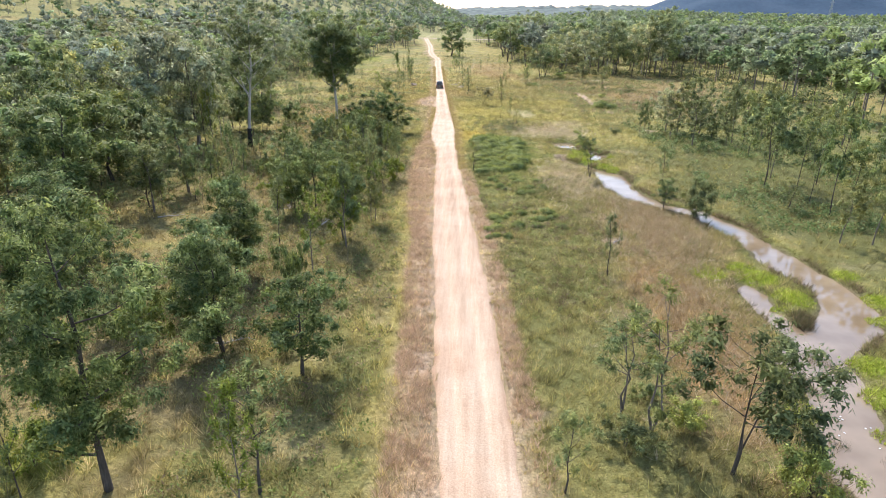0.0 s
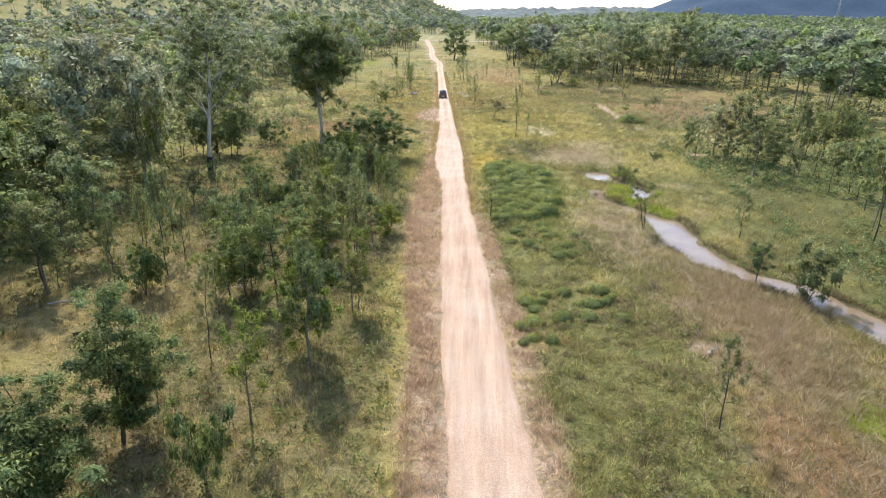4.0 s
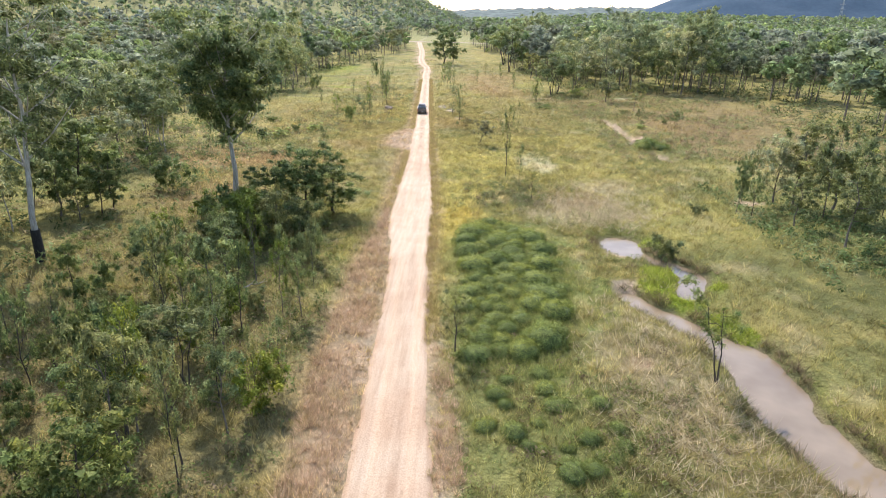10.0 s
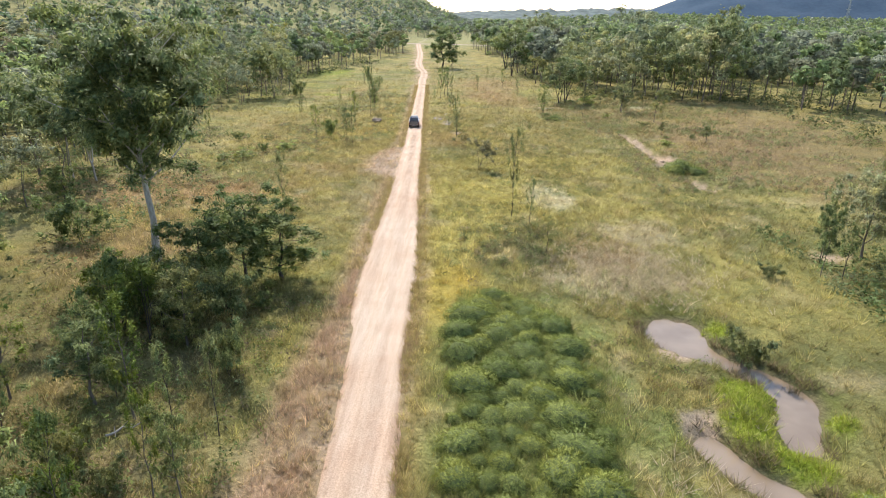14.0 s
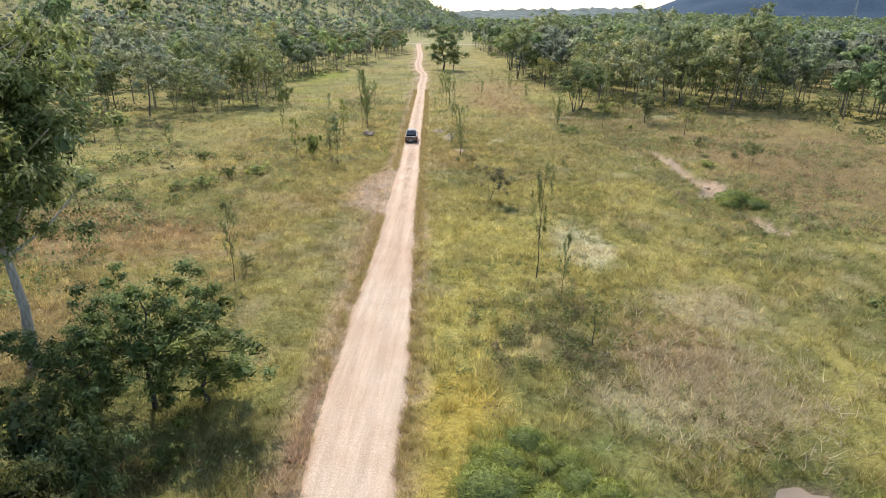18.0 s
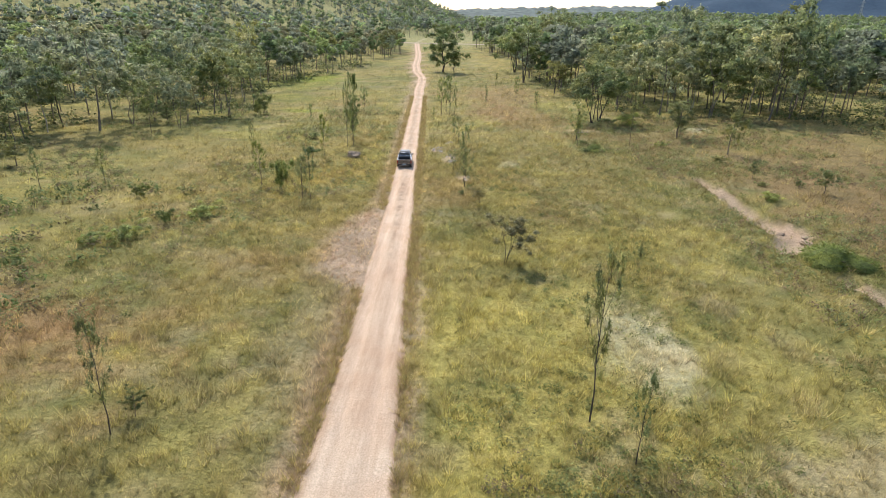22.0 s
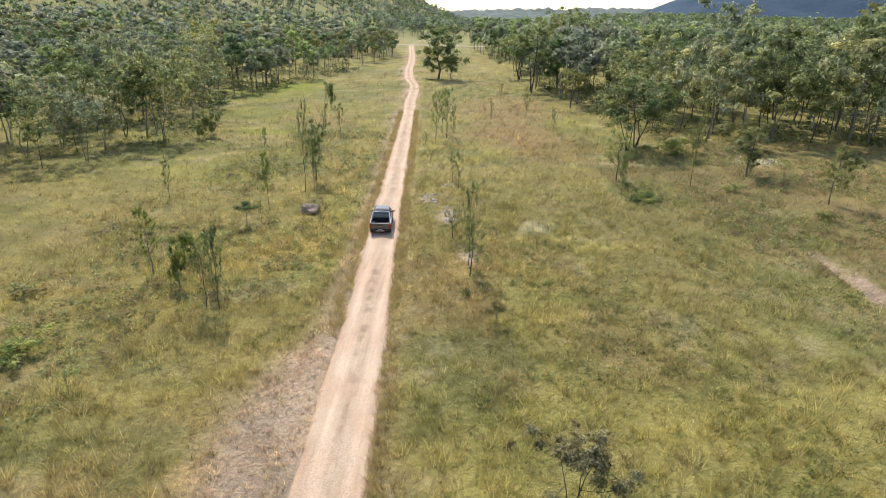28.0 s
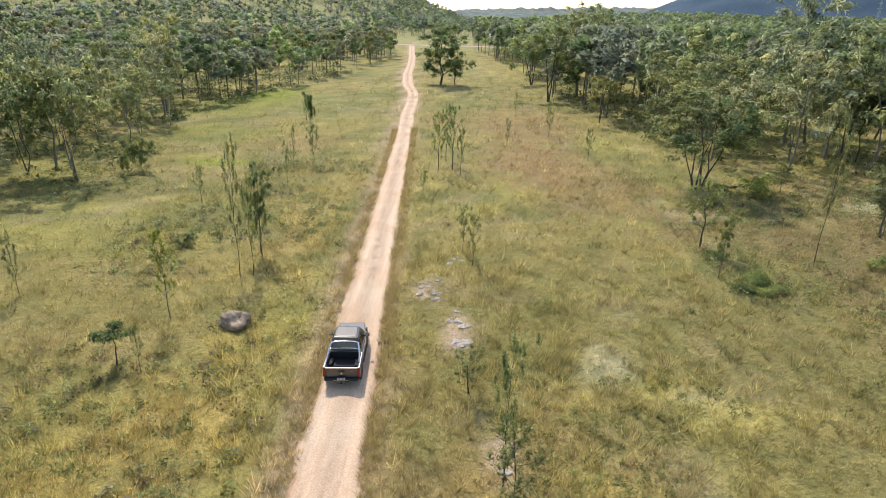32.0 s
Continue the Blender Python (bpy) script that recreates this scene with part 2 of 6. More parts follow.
# creek water: shallow, brown with clay
WATER, nodes, links, p = material("water")
n = noise_node(nodes, links, 0.35, 3, 0.5)
r = ramp_node(nodes, links, n.outputs["Fac"], [(0.35, (0.22, 0.16, 0.10)), (0.65, (0.31, 0.235, 0.155))])
links.new(r.outputs["Color"], p.inputs["Base Color"])
p.inputs["Roughness"].default_value = 0.02
p.inputs["IOR"].default_value = 1.65
n2 = noise_node(nodes, links, 6.0, 2, 0.5)
add_bump(WATER, n2.outputs["Fac"], 0.06, 0.02)

# ---- the lie of the land ----
WATER_Z = -0.3
SCAR = [(27.2, 161, 0.35), (27.6, 154, 0.65), (27.2, 147, 0.8), (29.0, 142, 1.6), (26.2, 137, 0.7)]
SCAR_BANK = [(19.4, 191.3, 0.3), (22.0, 190.9, 0.55), (25.4, 191.4, 0.35)]
SCAR_LOW = [(27.9, 130.6, 0.6), (29.1, 126, 1.0)]
CREEK = [(14, -21, 1.9), (16, 7, 1.8), (17.2, 19, 1.4), (17.5, 22, 1.6), (18.0, 24, 1.4), (18.9, 26, 1.2), (19.3, 29.1, 1.8), (20.3, 31.2, 1.4), (22.6, 33.6, 1.3), (24.6, 35.4, 1.5), (25.5, 37.5, 1.5), (26.2, 40.3, 1.1),
         (25.3, 43.2, 1.35), (24.8, 46.1, 1.5), (24.6, 50.1, 0.8), (24.1, 53.2, 1.2), (22.3, 57.8, 1.0), (19.4, 59.9, 0.7), (18.1, 62.4, 1.2), (16.9, 66.6, 1.35), (17.1, 69, 1.45), (17.0, 72.6, 1.35), (16.2, 74, 0.7)]
SIDE_POOL = [(19.9, 40.2, 0.3), (20.0, 38.6, 0.6), (19.9, 36.0, 0.45), (20.2, 33.2, 0.55), (20.3, 31.2, 0.8)]
ARM_WEST = [(16.2, 74, 0.7), (15.1, 75.7, 0.65), (14.3, 77.1, 0.6), (13.2, 78.2, 0.55), (12.3, 80.0, 0.5)]
ARM_EAST = [(16.5, 79.9, 0.35), (16.9, 81.4, 0.6), (18.1, 83.9, 0.75), (17.4, 85.7, 0.7), (15.8, 87.3, 0.5), (14.4, 88.8, 1.0), (14.0, 90.2, 1.6), (14.2, 91.0, 1.4)]
ROAD_Y = [-40, 0, 18, 25, 38, 50, 72, 82, 94, 105, 115, 128, 149, 175, 197, 206, 232, 252, 268, 285, 305, 340, 380, 427, 490, 562]
ROAD_X = [4.2, 2.2, 1.05, 0.5, -0.2, -1.15, -2.55, -3.05, -4.1, -4.65, -5.2, -5.95, -7.2, -8.95, -10.3, -10.85, -12.5, -13.95, -14.6, -15.8, -19.2, -22.6, -25.2, -29, -34.9, -41.5]
WIDE_Y = [-40, 18, 40, 50, 72, 85, 94, 100, 110, 118, 128, 150, 165, 185, 230, 285, 310, 350, 562]
WIDE_W = [3.6, 3.45, 3.85, 3.85, 3.05, 3.1, 4.0, 4.15, 3.75, 3.4, 3.15, 2.85, 2.85, 2.75, 2.6, 2.65, 3.3, 3.2, 3.8]
_y = np.arange(-60, 600, 1.0)
_x = np.convolve(np.pad(np.interp(_y, ROAD_Y, ROAD_X), 4, mode="edge"), np.ones(9) / 9, "valid")


def road_x(y):
    return np.interp(y, _y, _x)


def road_half(y):
    return np.interp(y, WIDE_Y, WIDE_W) / 2


def hills(x, y):
    west = smooth(-x - 0.025 * y, -70, 330) * smooth(y - 0.25 * x, 560, 1500) * 150
    west = west + smooth(-x, 90, 700) * smooth(y - 0.3 * x, 380, 1000) * 90
    east = smooth(x, 40, 400) * smooth(y, 650, 1500) * 20 + smooth(y, 900, 1900) * 8
    return (west + east) * (0.8 + 0.4 * fbm(x, y, 180, 31))


def base_z(x, y):
    near = 1 - smooth(y, 300, 600)
    return (fbm(x, y, 26, 3, 2) - 0.5) * 0.7 * (0.4 + 0.6 * smooth(np.abs(x - road_x(y)), 2.5, 9)) * (0.3 + 0.7 * near) + hills(x, y)


ISLETS = [(15.3, 83.4, 1.35), (14.6, 81.2, 1.2), (15.8, 78.8, 1.1), (17.2, 76.2, 0.8), (17.9, 74.6, 0.7), (16.6, 90.6, 0.8), (18.9, 81.6, 0.6), (22.4, 38.3, 1.2), (21.4, 41.6, 1.3), (20.9, 43.4, 0.9), (28.2, 42.6, 0.8), (28.0, 38.1, 1.0),
          (16.5, 25.4, 0.9), (19.4, 23.6, 0.6), (22.4, 29.6, 1.1), (21.0, 26.6, 0.9), (26.4, 35.4, 0.8), (18.0, 42.2, 1.2), (20.6, 36.6, 0.5)]


def creek_gap(x, y):
    return np.minimum(np.minimum(line_gap(x, y, CREEK), line_gap(x, y, SIDE_POOL)), np.minimum(line_gap(x, y, ARM_WEST), line_gap(x, y, ARM_EAST)))


def islet(x, y):
    best = np.full(np.shape(x), -9.0)
    for cx, cy, r in ISLETS:
        best = np.maximum(best, r - np.hypot(x - cx, y - cy))
    return best


def ground_z(x, y):
    x, y = np.asarray(x, float), np.asarray(y, float)
    z = base_z(x, y)
    gap = creek_gap(x, y) - 0.25 + (fbm(x, y, 1.7, 5, 2) - 0.5) * 0.9
    wet = 1 - smooth(gap, -0.05, 1.25)
    z = z * (1 - wet) - 0.3 * wet - 0.4 * smooth(-gap, 0.0, 0.7) + 0.05 * wet
    z = np.where(islet(x, y) > 0, np.maximum(z, WATER_Z + 0.04 + 0.05 * np.minimum(islet(x, y), 1)), z)
    dug = np.minimum(np.minimum(line_gap(x, y, SCAR), line_gap(x, y, SCAR_LOW)), line_gap(x, y, SCAR_BANK)) + (fbm(x, y, 2.0, 13, 2) - 0.5) * 1.4
    z = z - 0.8 * (1 - smooth(dug, -0.4, 0.4)) + 0.3 * (1 - smooth(dug, -0.4, 0.4)) * fbm(x, y, 1.3, 14, 2)
    inside = road_half(y) - 0.25 - np.abs(x - road_x(y))
    return z - 0.32 * smooth(inside, -0.1, 0.7) * (y < 562)


# ---- ground cover by place ----
OLIVE, YELLOW, STRAW, RUST = np.array((0.345, 0.31, 0.12)), np.array((0.46, 0.41, 0.135)), np.array((0.51, 0.43, 0.265)), np.array((0.38, 0.255, 0.14))
GREEN, BRIGHT, PALE, SOIL = np.array((0.24, 0.25, 0.095)), np.array((0.30, 0.38, 0.05)), np.array((0.72, 0.66, 0.45)), np.array((0.60, 0.45, 0.345))
PATCHES = [  # x, y, reach across, reach along, colour, strength
    (17, 54, 5, 8, STRAW * 0.5, 0.95), (20, 47, 5, 5, STRAW * 0.52, 0.7), (11, 68, 4, 6, STRAW, 0.6), (14, 30, 4.5, 12, np.array((0.43, 0.30, 0.16)), 0.9), (37, 74, 13, 28, GREEN * 0.55, 0.9), (24, 62, 4, 9, GREEN * 0.7, 0.6), (-17, 30, 9, 15, np.array((0.34, 0.27, 0.15)), 0.75), (-22, 62, 7, 14, np.array((0.33, 0.29, 0.15)), 0.5),
    (0.5, 102, 3.5, 11, YELLOW * 1.1, 0.9), (4, 118, 6, 9, YELLOW * 1.05, 0.7), (-2.2, 122, 2.2, 9, YELLOW * 1.05, 0.75), (-2, 92, 2, 9, YELLOW * 1.1, 0.8), (13, 118, 10, 7, YELLOW, 0.5),
    (10.8, 119, 1.3, 4.5, PALE, 0.6), (13.5, 98.5, 4.5, 3.5, PALE * 0.9, 0.55), (16, 108, 5, 4, STRAW, 0.7), (13, 103, 4, 4, RUST, 0.6),
]
PATCHES_FAR = [
    (5.0, 163.8, 1.2, 2.4, PALE, 0.6), (7, 162.4, 2.0, 1.2, YELLOW, 0.7), (9, 161.3, 2.4, 1.4, PALE, 0.5), (-18, 158, 8, 9, YELLOW, 0.5), (-12, 163, 4, 14, YELLOW, 0.6),
    (-25, 47, 6, 9, OLIVE * 1.2, 0.8), (-30, 118, 14, 9, RUST * 1.15, 0.75), (-25, 100, 7, 6, RUST, 0.7), (-9, 121, 3, 12, STRAW * 0.85, 0.6),
    (10, 206, 8, 18, RUST, 0.5), (8, 240, 9, 22, RUST, 0.55), (40, 170, 18, 20, (RUST + OLIVE) * 0.5, 0.7), (60, 185, 26, 13, (RUST + OLIVE) * 0.5, 0.7),
    (-46, 262, 12, 22, BRIGHT * 0.8, 0.35), (-40, 225, 9, 9, BRIGHT * 0.75, 0.3), (-17.4, 18.6, 2.2, 2.2, BRIGHT, 0.9),
]
PATCHES_GREEN = [
    (12, 36, 13, 30, np.array((0.25, 0.225, 0.095)), 0.5), (13.6, 34, 3.2, 11, np.array((0.45, 0.29, 0.155)), 0.85), (16.6, 50, 4.5, 7, np.array((0.44, 0.34, 0.22)), 0.8),
    (0.4, 95, 2.6, 5, np.array((0.52, 0.41, 0.10)), 0.85), (10.4, 97, 3.2, 2.4, PALE * 0.85, 0.6), (12.7, 100.8, 3, 2.4, RUST, 0.7), (9.3, 120.5, 2.4, 5.5, PALE * 0.9, 0.6), (2, 122, 3.5, 4.5, YELLOW * 1.1, 0.6), (6, 125.5, 2.6, 2.5, YELLOW * 1.1, 0.6), (9.6, 160.7, 3.4, 1.4, YELLOW * 1.15, 0.7),
    (-15.6, 158, 4, 7, np.array((0.50, 0.38, 0.14)), 0.7), (-16, 185, 4, 14, np.array((0.50, 0.39, 0.15)), 0.6), (5, 215, 6, 12, RUST, 0.65), (27, 184, 13, 12, np.array((0.28, 0.22, 0.11)), 0.7), (42, 150, 12, 30, np.array((0.31, 0.22, 0.115)), 0.8), (58, 160, 18, 34, np.array((0.30, 0.225, 0.115)), 0.7), (16, 165, 6, 14, np.array((0.30, 0.26, 0.11)), 0.45), (-32.8, 207.5, 4, 3, BRIGHT, 0.6), (-47, 275, 6, 16, BRIGHT, 0.5),    (-13, 50, 9, 46, np.array((0.27, 0.225, 0.11)), 0.65), (6, 42, 5.5, 28, np.array((0.25, 0.25, 0.095)), 0.7), (23, 42, 6, 26, OLIVE * 0.72, 0.6), (-26, 60, 10, 40, np.array((0.31, 0.245, 0.125)), 0.65), (4, 57, 4, 12, GREEN, 0.6), (34, 70, 12, 34, GREEN * 0.75, 0.7), (24, 96, 10, 7, YELLOW * 0.8, 0.5), (5, 82, 5.5, 14, np.array((0.27, 0.32, 0.11)), 0.85), (-33, 80, 12, 25, OLIVE * 0.8, 0.5),
    (45, 95, 16, 22, GREEN, 0.8), (8, 136, 9, 8, YELLOW * 0.9, 0.55), (3, 150, 3, 10, YELLOW, 0.5), (38.6, 197, 4.2, 3.2, np.array((0.70, 0.66, 0.46)), 1.0), (22, 191.3, 6, 0.9, STRAW, 0.8), (18, 178, 4, 5, GREEN, 0.8),
]
WASH = [(-4.7, 174.8, 0.2), (-4.9, 172.4, 0.5), (-3.9, 170.6, -0.3), (-2.6, 168.6, 0.45), (-2.7, 166, 0.4), (-2.2, 163, -0.5), (-1.6, 159.6, 0.1), (-1.2, 157.6, 0.7), (-0.9, 156.4, 0.4)]
VERGE_Y = [-20, 10, 18, 25, 38, 47, 56, 63, 71, 83, 92, 98, 126, 129, 135, 141, 145, 200]
VERGE_W = [2.0, 2.0, 2.0, 1.6, 1.7, 1.3, 2.0, 2.2, 2.5, 2.2, 0.7, 0.3, 0.3, 3.0, 3.2, 2.2, 0.3, 0.2]


def bare(x, y):
    """How far the soil lies open, 0 to 1."""
    ragged = (fbm(x, y, 2.0, 11, 2) - 0.5) * 1.3
    left = road_x(y) - road_half(y) - x
    b = (1 - smooth(left - np.interp(y, VERGE_Y, VERGE_W) + ragged, -0.3, 0.5)) * (left > -0.5) * np.where(y < 100, np.where(y < 42, 0.4, 0.12) + 0.55 * smooth(fbm(x, y, 2.6, 12, 2), 0.42, 0.6), 0.97)
    right = x - road_x(y) - road_half(y)
    b = np.maximum(b, (1 - smooth(right - np.interp(y, [10, 20, 40, 58, 66, 72, 118, 121, 126, 130], [1.0, 0.9, 1.0, 1.2, 1.0, 0.3, 0.3, 1.3, 1.2, 0.2]) + ragged, -0.3, 0.4)) * (right > -0.5) * 0.8)
    for line in (SCAR, SCAR_LOW, SCAR_BANK, WASH):
        b = np.maximum(b, 1 - smooth(line_gap(x, y, line) + ragged * 0.6, -0.2, 0.35))
    for cx, cy, r in ((12.3, 81.2, 0.9), (10.8, 70.8, 0.6), (13.2, 54.5, 0.7), (12.2, 48.5, 0.7), (13.2, 87.6, 1.0), (30, 104, 1.0)):
        b = np.maximum(b, 1 - smooth(np.hypot(x - cx, y - cy) - r + ragged * 0.5, -0.2, 0.4))
    return b


def cover(x, y):
    """Colour of the grass at a place."""
    mix = lambda a, b, f: a + (b - a) * np.clip(f, 0, 1)[:, None]
    n1, n2, n3 = fbm(x, y, 14, 40), fbm(x, y, 9, 50), fbm(x, y, 22, 60)
    c = mix(np.tile(OLIVE, (len(x), 1)), GREEN, smooth(n1, 0.45, 0.7))
    c = mix(c, YELLOW, smooth(n2, 0.48, 0.72) * 0.65)
    c = mix(c, RUST, smooth(n3, 0.6, 0.8) * 0.55)
    c = mix(c, GREEN * 0.85, smooth(fbm(x, y, 3.2, 61, 2), 0.48, 0.66) * 0.75)
    c = mix(c, STRAW * 0.85, smooth(fbm(x, y, 2.4, 64, 2), 0.58, 0.74) * 0.5)
    c = c * (0.72 + 0.56 * fbm(x, y, 1.3, 67, 2))[:, None]
    c = mix(c, np.array((0.43, 0.335, 0.135)), smooth(y, 108, 150) * (0.06 + 0.3 * smooth(fbm(x, y, 11, 74, 2), 0.4, 0.6)))
    streaks = fbm(x * 1.0 + y * 0.6, y * 0.35 - x * 0.2, 0.9, 72, 2)
    for cx, cy, rx, ry, colour, strength in PATCHES + PATCHES_FAR + PATCHES_GREEN:
        d = np.hypot((x - cx) / rx, (y - cy) / ry) + (fbm(x, y, 4, 70, 2) - 0.5) * 0.9 + (streaks - 0.5) * 1.1
        c = mix(c, colour, (1 - smooth(d, 0.55, 1.15)) * strength)
    left = road_x(y) - road_half(y) - x
    c = mix(c, np.where((y < 100)[:, None], np.array((0.50, 0.36, 0.235)), np.array((0.56, 0.415, 0.29))), (1 - smooth(left - np.interp(y, VERGE_Y, VERGE_W), 0.2, 1.6)) * (left > -1) * 0.8)
    band = left - np.interp(y, VERGE_Y, VERGE_W)
    c = mix(c, (YELLOW + OLIVE) * 0.55, smooth(band, 0.0, 0.4) * (1 - smooth(band, 0.9, 1.8)) * smooth(y, 10, 20) * (1 - smooth(y, 45, 70)) * 0.8)
    right = x - road_x(y) - road_half(y)
    c = mix(c, (RUST + YELLOW) / 2, (1 - smooth(right, 0.5, 1.6)) * (right > -1) * 0.7)
    wet = 1 - smooth(creek_gap(x, y), 0.3, 1.8)
    c = mix(c, np.array((0.17, 0.21, 0.045)), wet * 0.7)
    return mix(c, BRIGHT, smooth(islet(x, y), -0.3, 0.2))


# ---- ground, one sheet to the horizon ----
def graded(parts):
    out = [parts[0][0]]
    for a, b, step in parts:
        out.extend(np.linspace(a, b, max(1, int(round((b - a) / step))) + 1)[1:])
    return np.array(out)


gx = graded([(-3200, -1000, 150), (-1000, -300, 35), (-300, -70, 9), (-70, -14, 2.2), (-14, 8, 1.1), (8, 31, 0.6), (31, 75, 2.2), (75, 300, 9), (300, 1000, 35), (1000, 3200, 150)])
gy = graded([(-400, -60, 30), (-60, 8, 2), (8, 102, 0.75), (102, 178, 1.0), (178, 216, 2.0), (216, 320, 4.0), (320, 620, 8), (620, 1500, 20), (1500, 3800, 90)])
XX, YY = np.meshgrid(gx, gy)
fx, fy = XX.ravel(), YY.ravel()
fz = ground_z(fx, fy)
tint = cover(fx, fy) * 0.86
tint = tint + (SOIL * (0.62 + 0.5 * fbm(fx, fy, 1.6, 99, 2))[:, None] - tint) * (bare(fx, fy) * 0.95)[:, None]
clay = (1 - smooth(creek_gap(fx, fy), 0.0, 0.9))[:, None] * 0.8
tint = tint + (np.array((0.20, 0.15, 0.11)) - tint) * clay
far_green = (smooth(fy, 420, 700) * np.where(fx > 0, 0.85, 0.75))[:, None]
tint = tint + (np.where(fx[:, None] > 0, np.array((0.15, 0.165, 0.065)), np.array((0.33, 0.33, 0.17))) - tint) * far_green
nx, ny = len(gx), len(gy)
ii = np.arange(nx * ny).reshape(ny, nx)
faces = np.stack([ii[:-1, :-1], ii[:-1, 1:], ii[1:, 1:], ii[1:, :-1]], -1).reshape(-1, 4)
ground = part("ground", np_mesh("ground", np.c_[fx, fy, fz], faces, GROUND, tint, soft=True))
tagged(ground, "grassy savanna ground with dry, green and bare patches", "ground", kind="structure")

# ---- the track ----
ry = np.concatenate([np.arange(-40, 100, 0.4), np.arange(100, 220, 0.22), np.arange(220, 563, 1.0)])
across = np.linspace(-1, 1, 25)
RY, AC = np.meshgrid(ry, across, indexing="ij")
edge = road_half(RY) + 0.2 * (fbm(RY, AC * 0 + np.sign(AC) * 40, 1.6, 81, 2) - 0.5) * 2 + 0.1 * (fbm(RY, AC * 0 + np.sign(AC) * 90, 7, 82, 2) - 0.5) * 2
RX = road_x(RY) + AC * edge
off = (RX - road_x(RY)) + 0.25 * (fbm(RY, RY * 0, 30, 85) - 0.5)
rut = np.exp(-((np.abs(off) - 0.74) / 0.27) ** 2)
crown = np.exp(-(off / 0.33) ** 2)
rough_z = (fbm(RX, RY, 0.9, 87, 2) - 0.5) * 0.07
RZ = base_z(RX, RY) + 0.035 - 0.06 * rut + 0.02 * crown + rough_z - 0.03 * smooth(fbm(RX * 1.4, RY, 0.75, 93, 2), 0.5, 0.68) * np.exp(-(off / 0.3) ** 2) * smooth(fbm(RY, RY * 0, 9, 96, 2), 0.36, 0.6) * smooth(RY, 110, 150) - 0.12 * smooth(np.abs(AC), 0.86, 1.0)
sand = np.array((0.575, 0.46, 0.35))
rt = np.tile(sand, (RX.size, 1)) * (1 + 0.1 * smooth(RY, 115, 140)).ravel()[:, None]
rt = rt * (1 + 0.13 * rut.ravel() - 0.10 * (crown * smooth(RY, 120, 160)).ravel())[:, None]
spots = smooth(fbm(RX * 1.4, RY, 0.75, 93, 2), 0.5, 0.68) * np.exp(-(off / 0.3) ** 2) * smooth(fbm(RY, RY * 0, 9, 96, 2), 0.36, 0.6) * smooth(RY, 110, 150)
rt = rt * (1 - 0.3 * spots.ravel())[:, None]
rt = rt + (np.array((0.65, 0.55, 0.435)) - rt) * (smooth(RY, 78, 92) * (1 - smooth(RY, 108, 118)) * 0.75).ravel()[:, None]
rt = rt + (np.array((0.50, 0.36, 0.25)) - rt) * (smooth(np.abs(AC), 0.8, 1.0) * 0.5).ravel()[:, None]
m, n = RX.shape
ii = np.arange(m * n).reshape(m, n)
faces = np.stack([ii[:-1, :-1], ii[:-1, 1:], ii[1:, 1:], ii[1:, :-1]], -1).reshape(-1, 4)
road = part("road", np_mesh("road", np.c_[RX.ravel(), RY.ravel(), RZ.ravel()], faces, TRACK, rt, soft=True))
tagged(road, "straight pale sandy dirt track with wheel ruts", "dirt road", kind="structure")

# the wider gravel road that it meets far ahead
cx = np.arange(-170, 90, 2.0)
CX, AC = np.meshgrid(cx, np.linspace(-1, 1, 7), indexing="ij")
CY = 569 + 0.05 * (CX + 41) + AC * 3.6
CZ = base_z(CX, CY) + 0.35 - 0.5 * smooth(np.abs(AC), 0.6, 1)
m, n = CX.shape
ii = np.arange(m * n).reshape(m, n)
faces = np.stack([ii[:-1, :-1], ii[1:, :-1], ii[1:, 1:], ii[:-1, 1:]], -1).reshape(-1, 4)
cross = part("road", np_mesh("cross_road", np.c_[CX.ravel(), CY.ravel(), CZ.ravel()], faces, TRACK, np.tile((0.52, 0.45, 0.38), (CX.size, 1)), soft=True))
tagged(cross, "pale gravel road crossing the end of the track", "gravel road", kind="structure")

# ---- creek water ----
wx, wy = np.meshgrid(np.linspace(8, 31, 24), np.linspace(-22, 97, 60))
ii = np.arange(wx.size).reshape(wx.shape)
faces = np.stack([ii[:-1, :-1], ii[:-1, 1:], ii[1:, 1:], ii[1:, :-1]], -1).reshape(-1, 4)
water = part("water", np_mesh("water", np.c_[wx.ravel(), wy.ravel(), np.full(wx.size, WATER_Z)], faces, WATER, soft=True))
tagged(water, "still muddy brown creek water reflecting the sky", "creek", kind="structure")


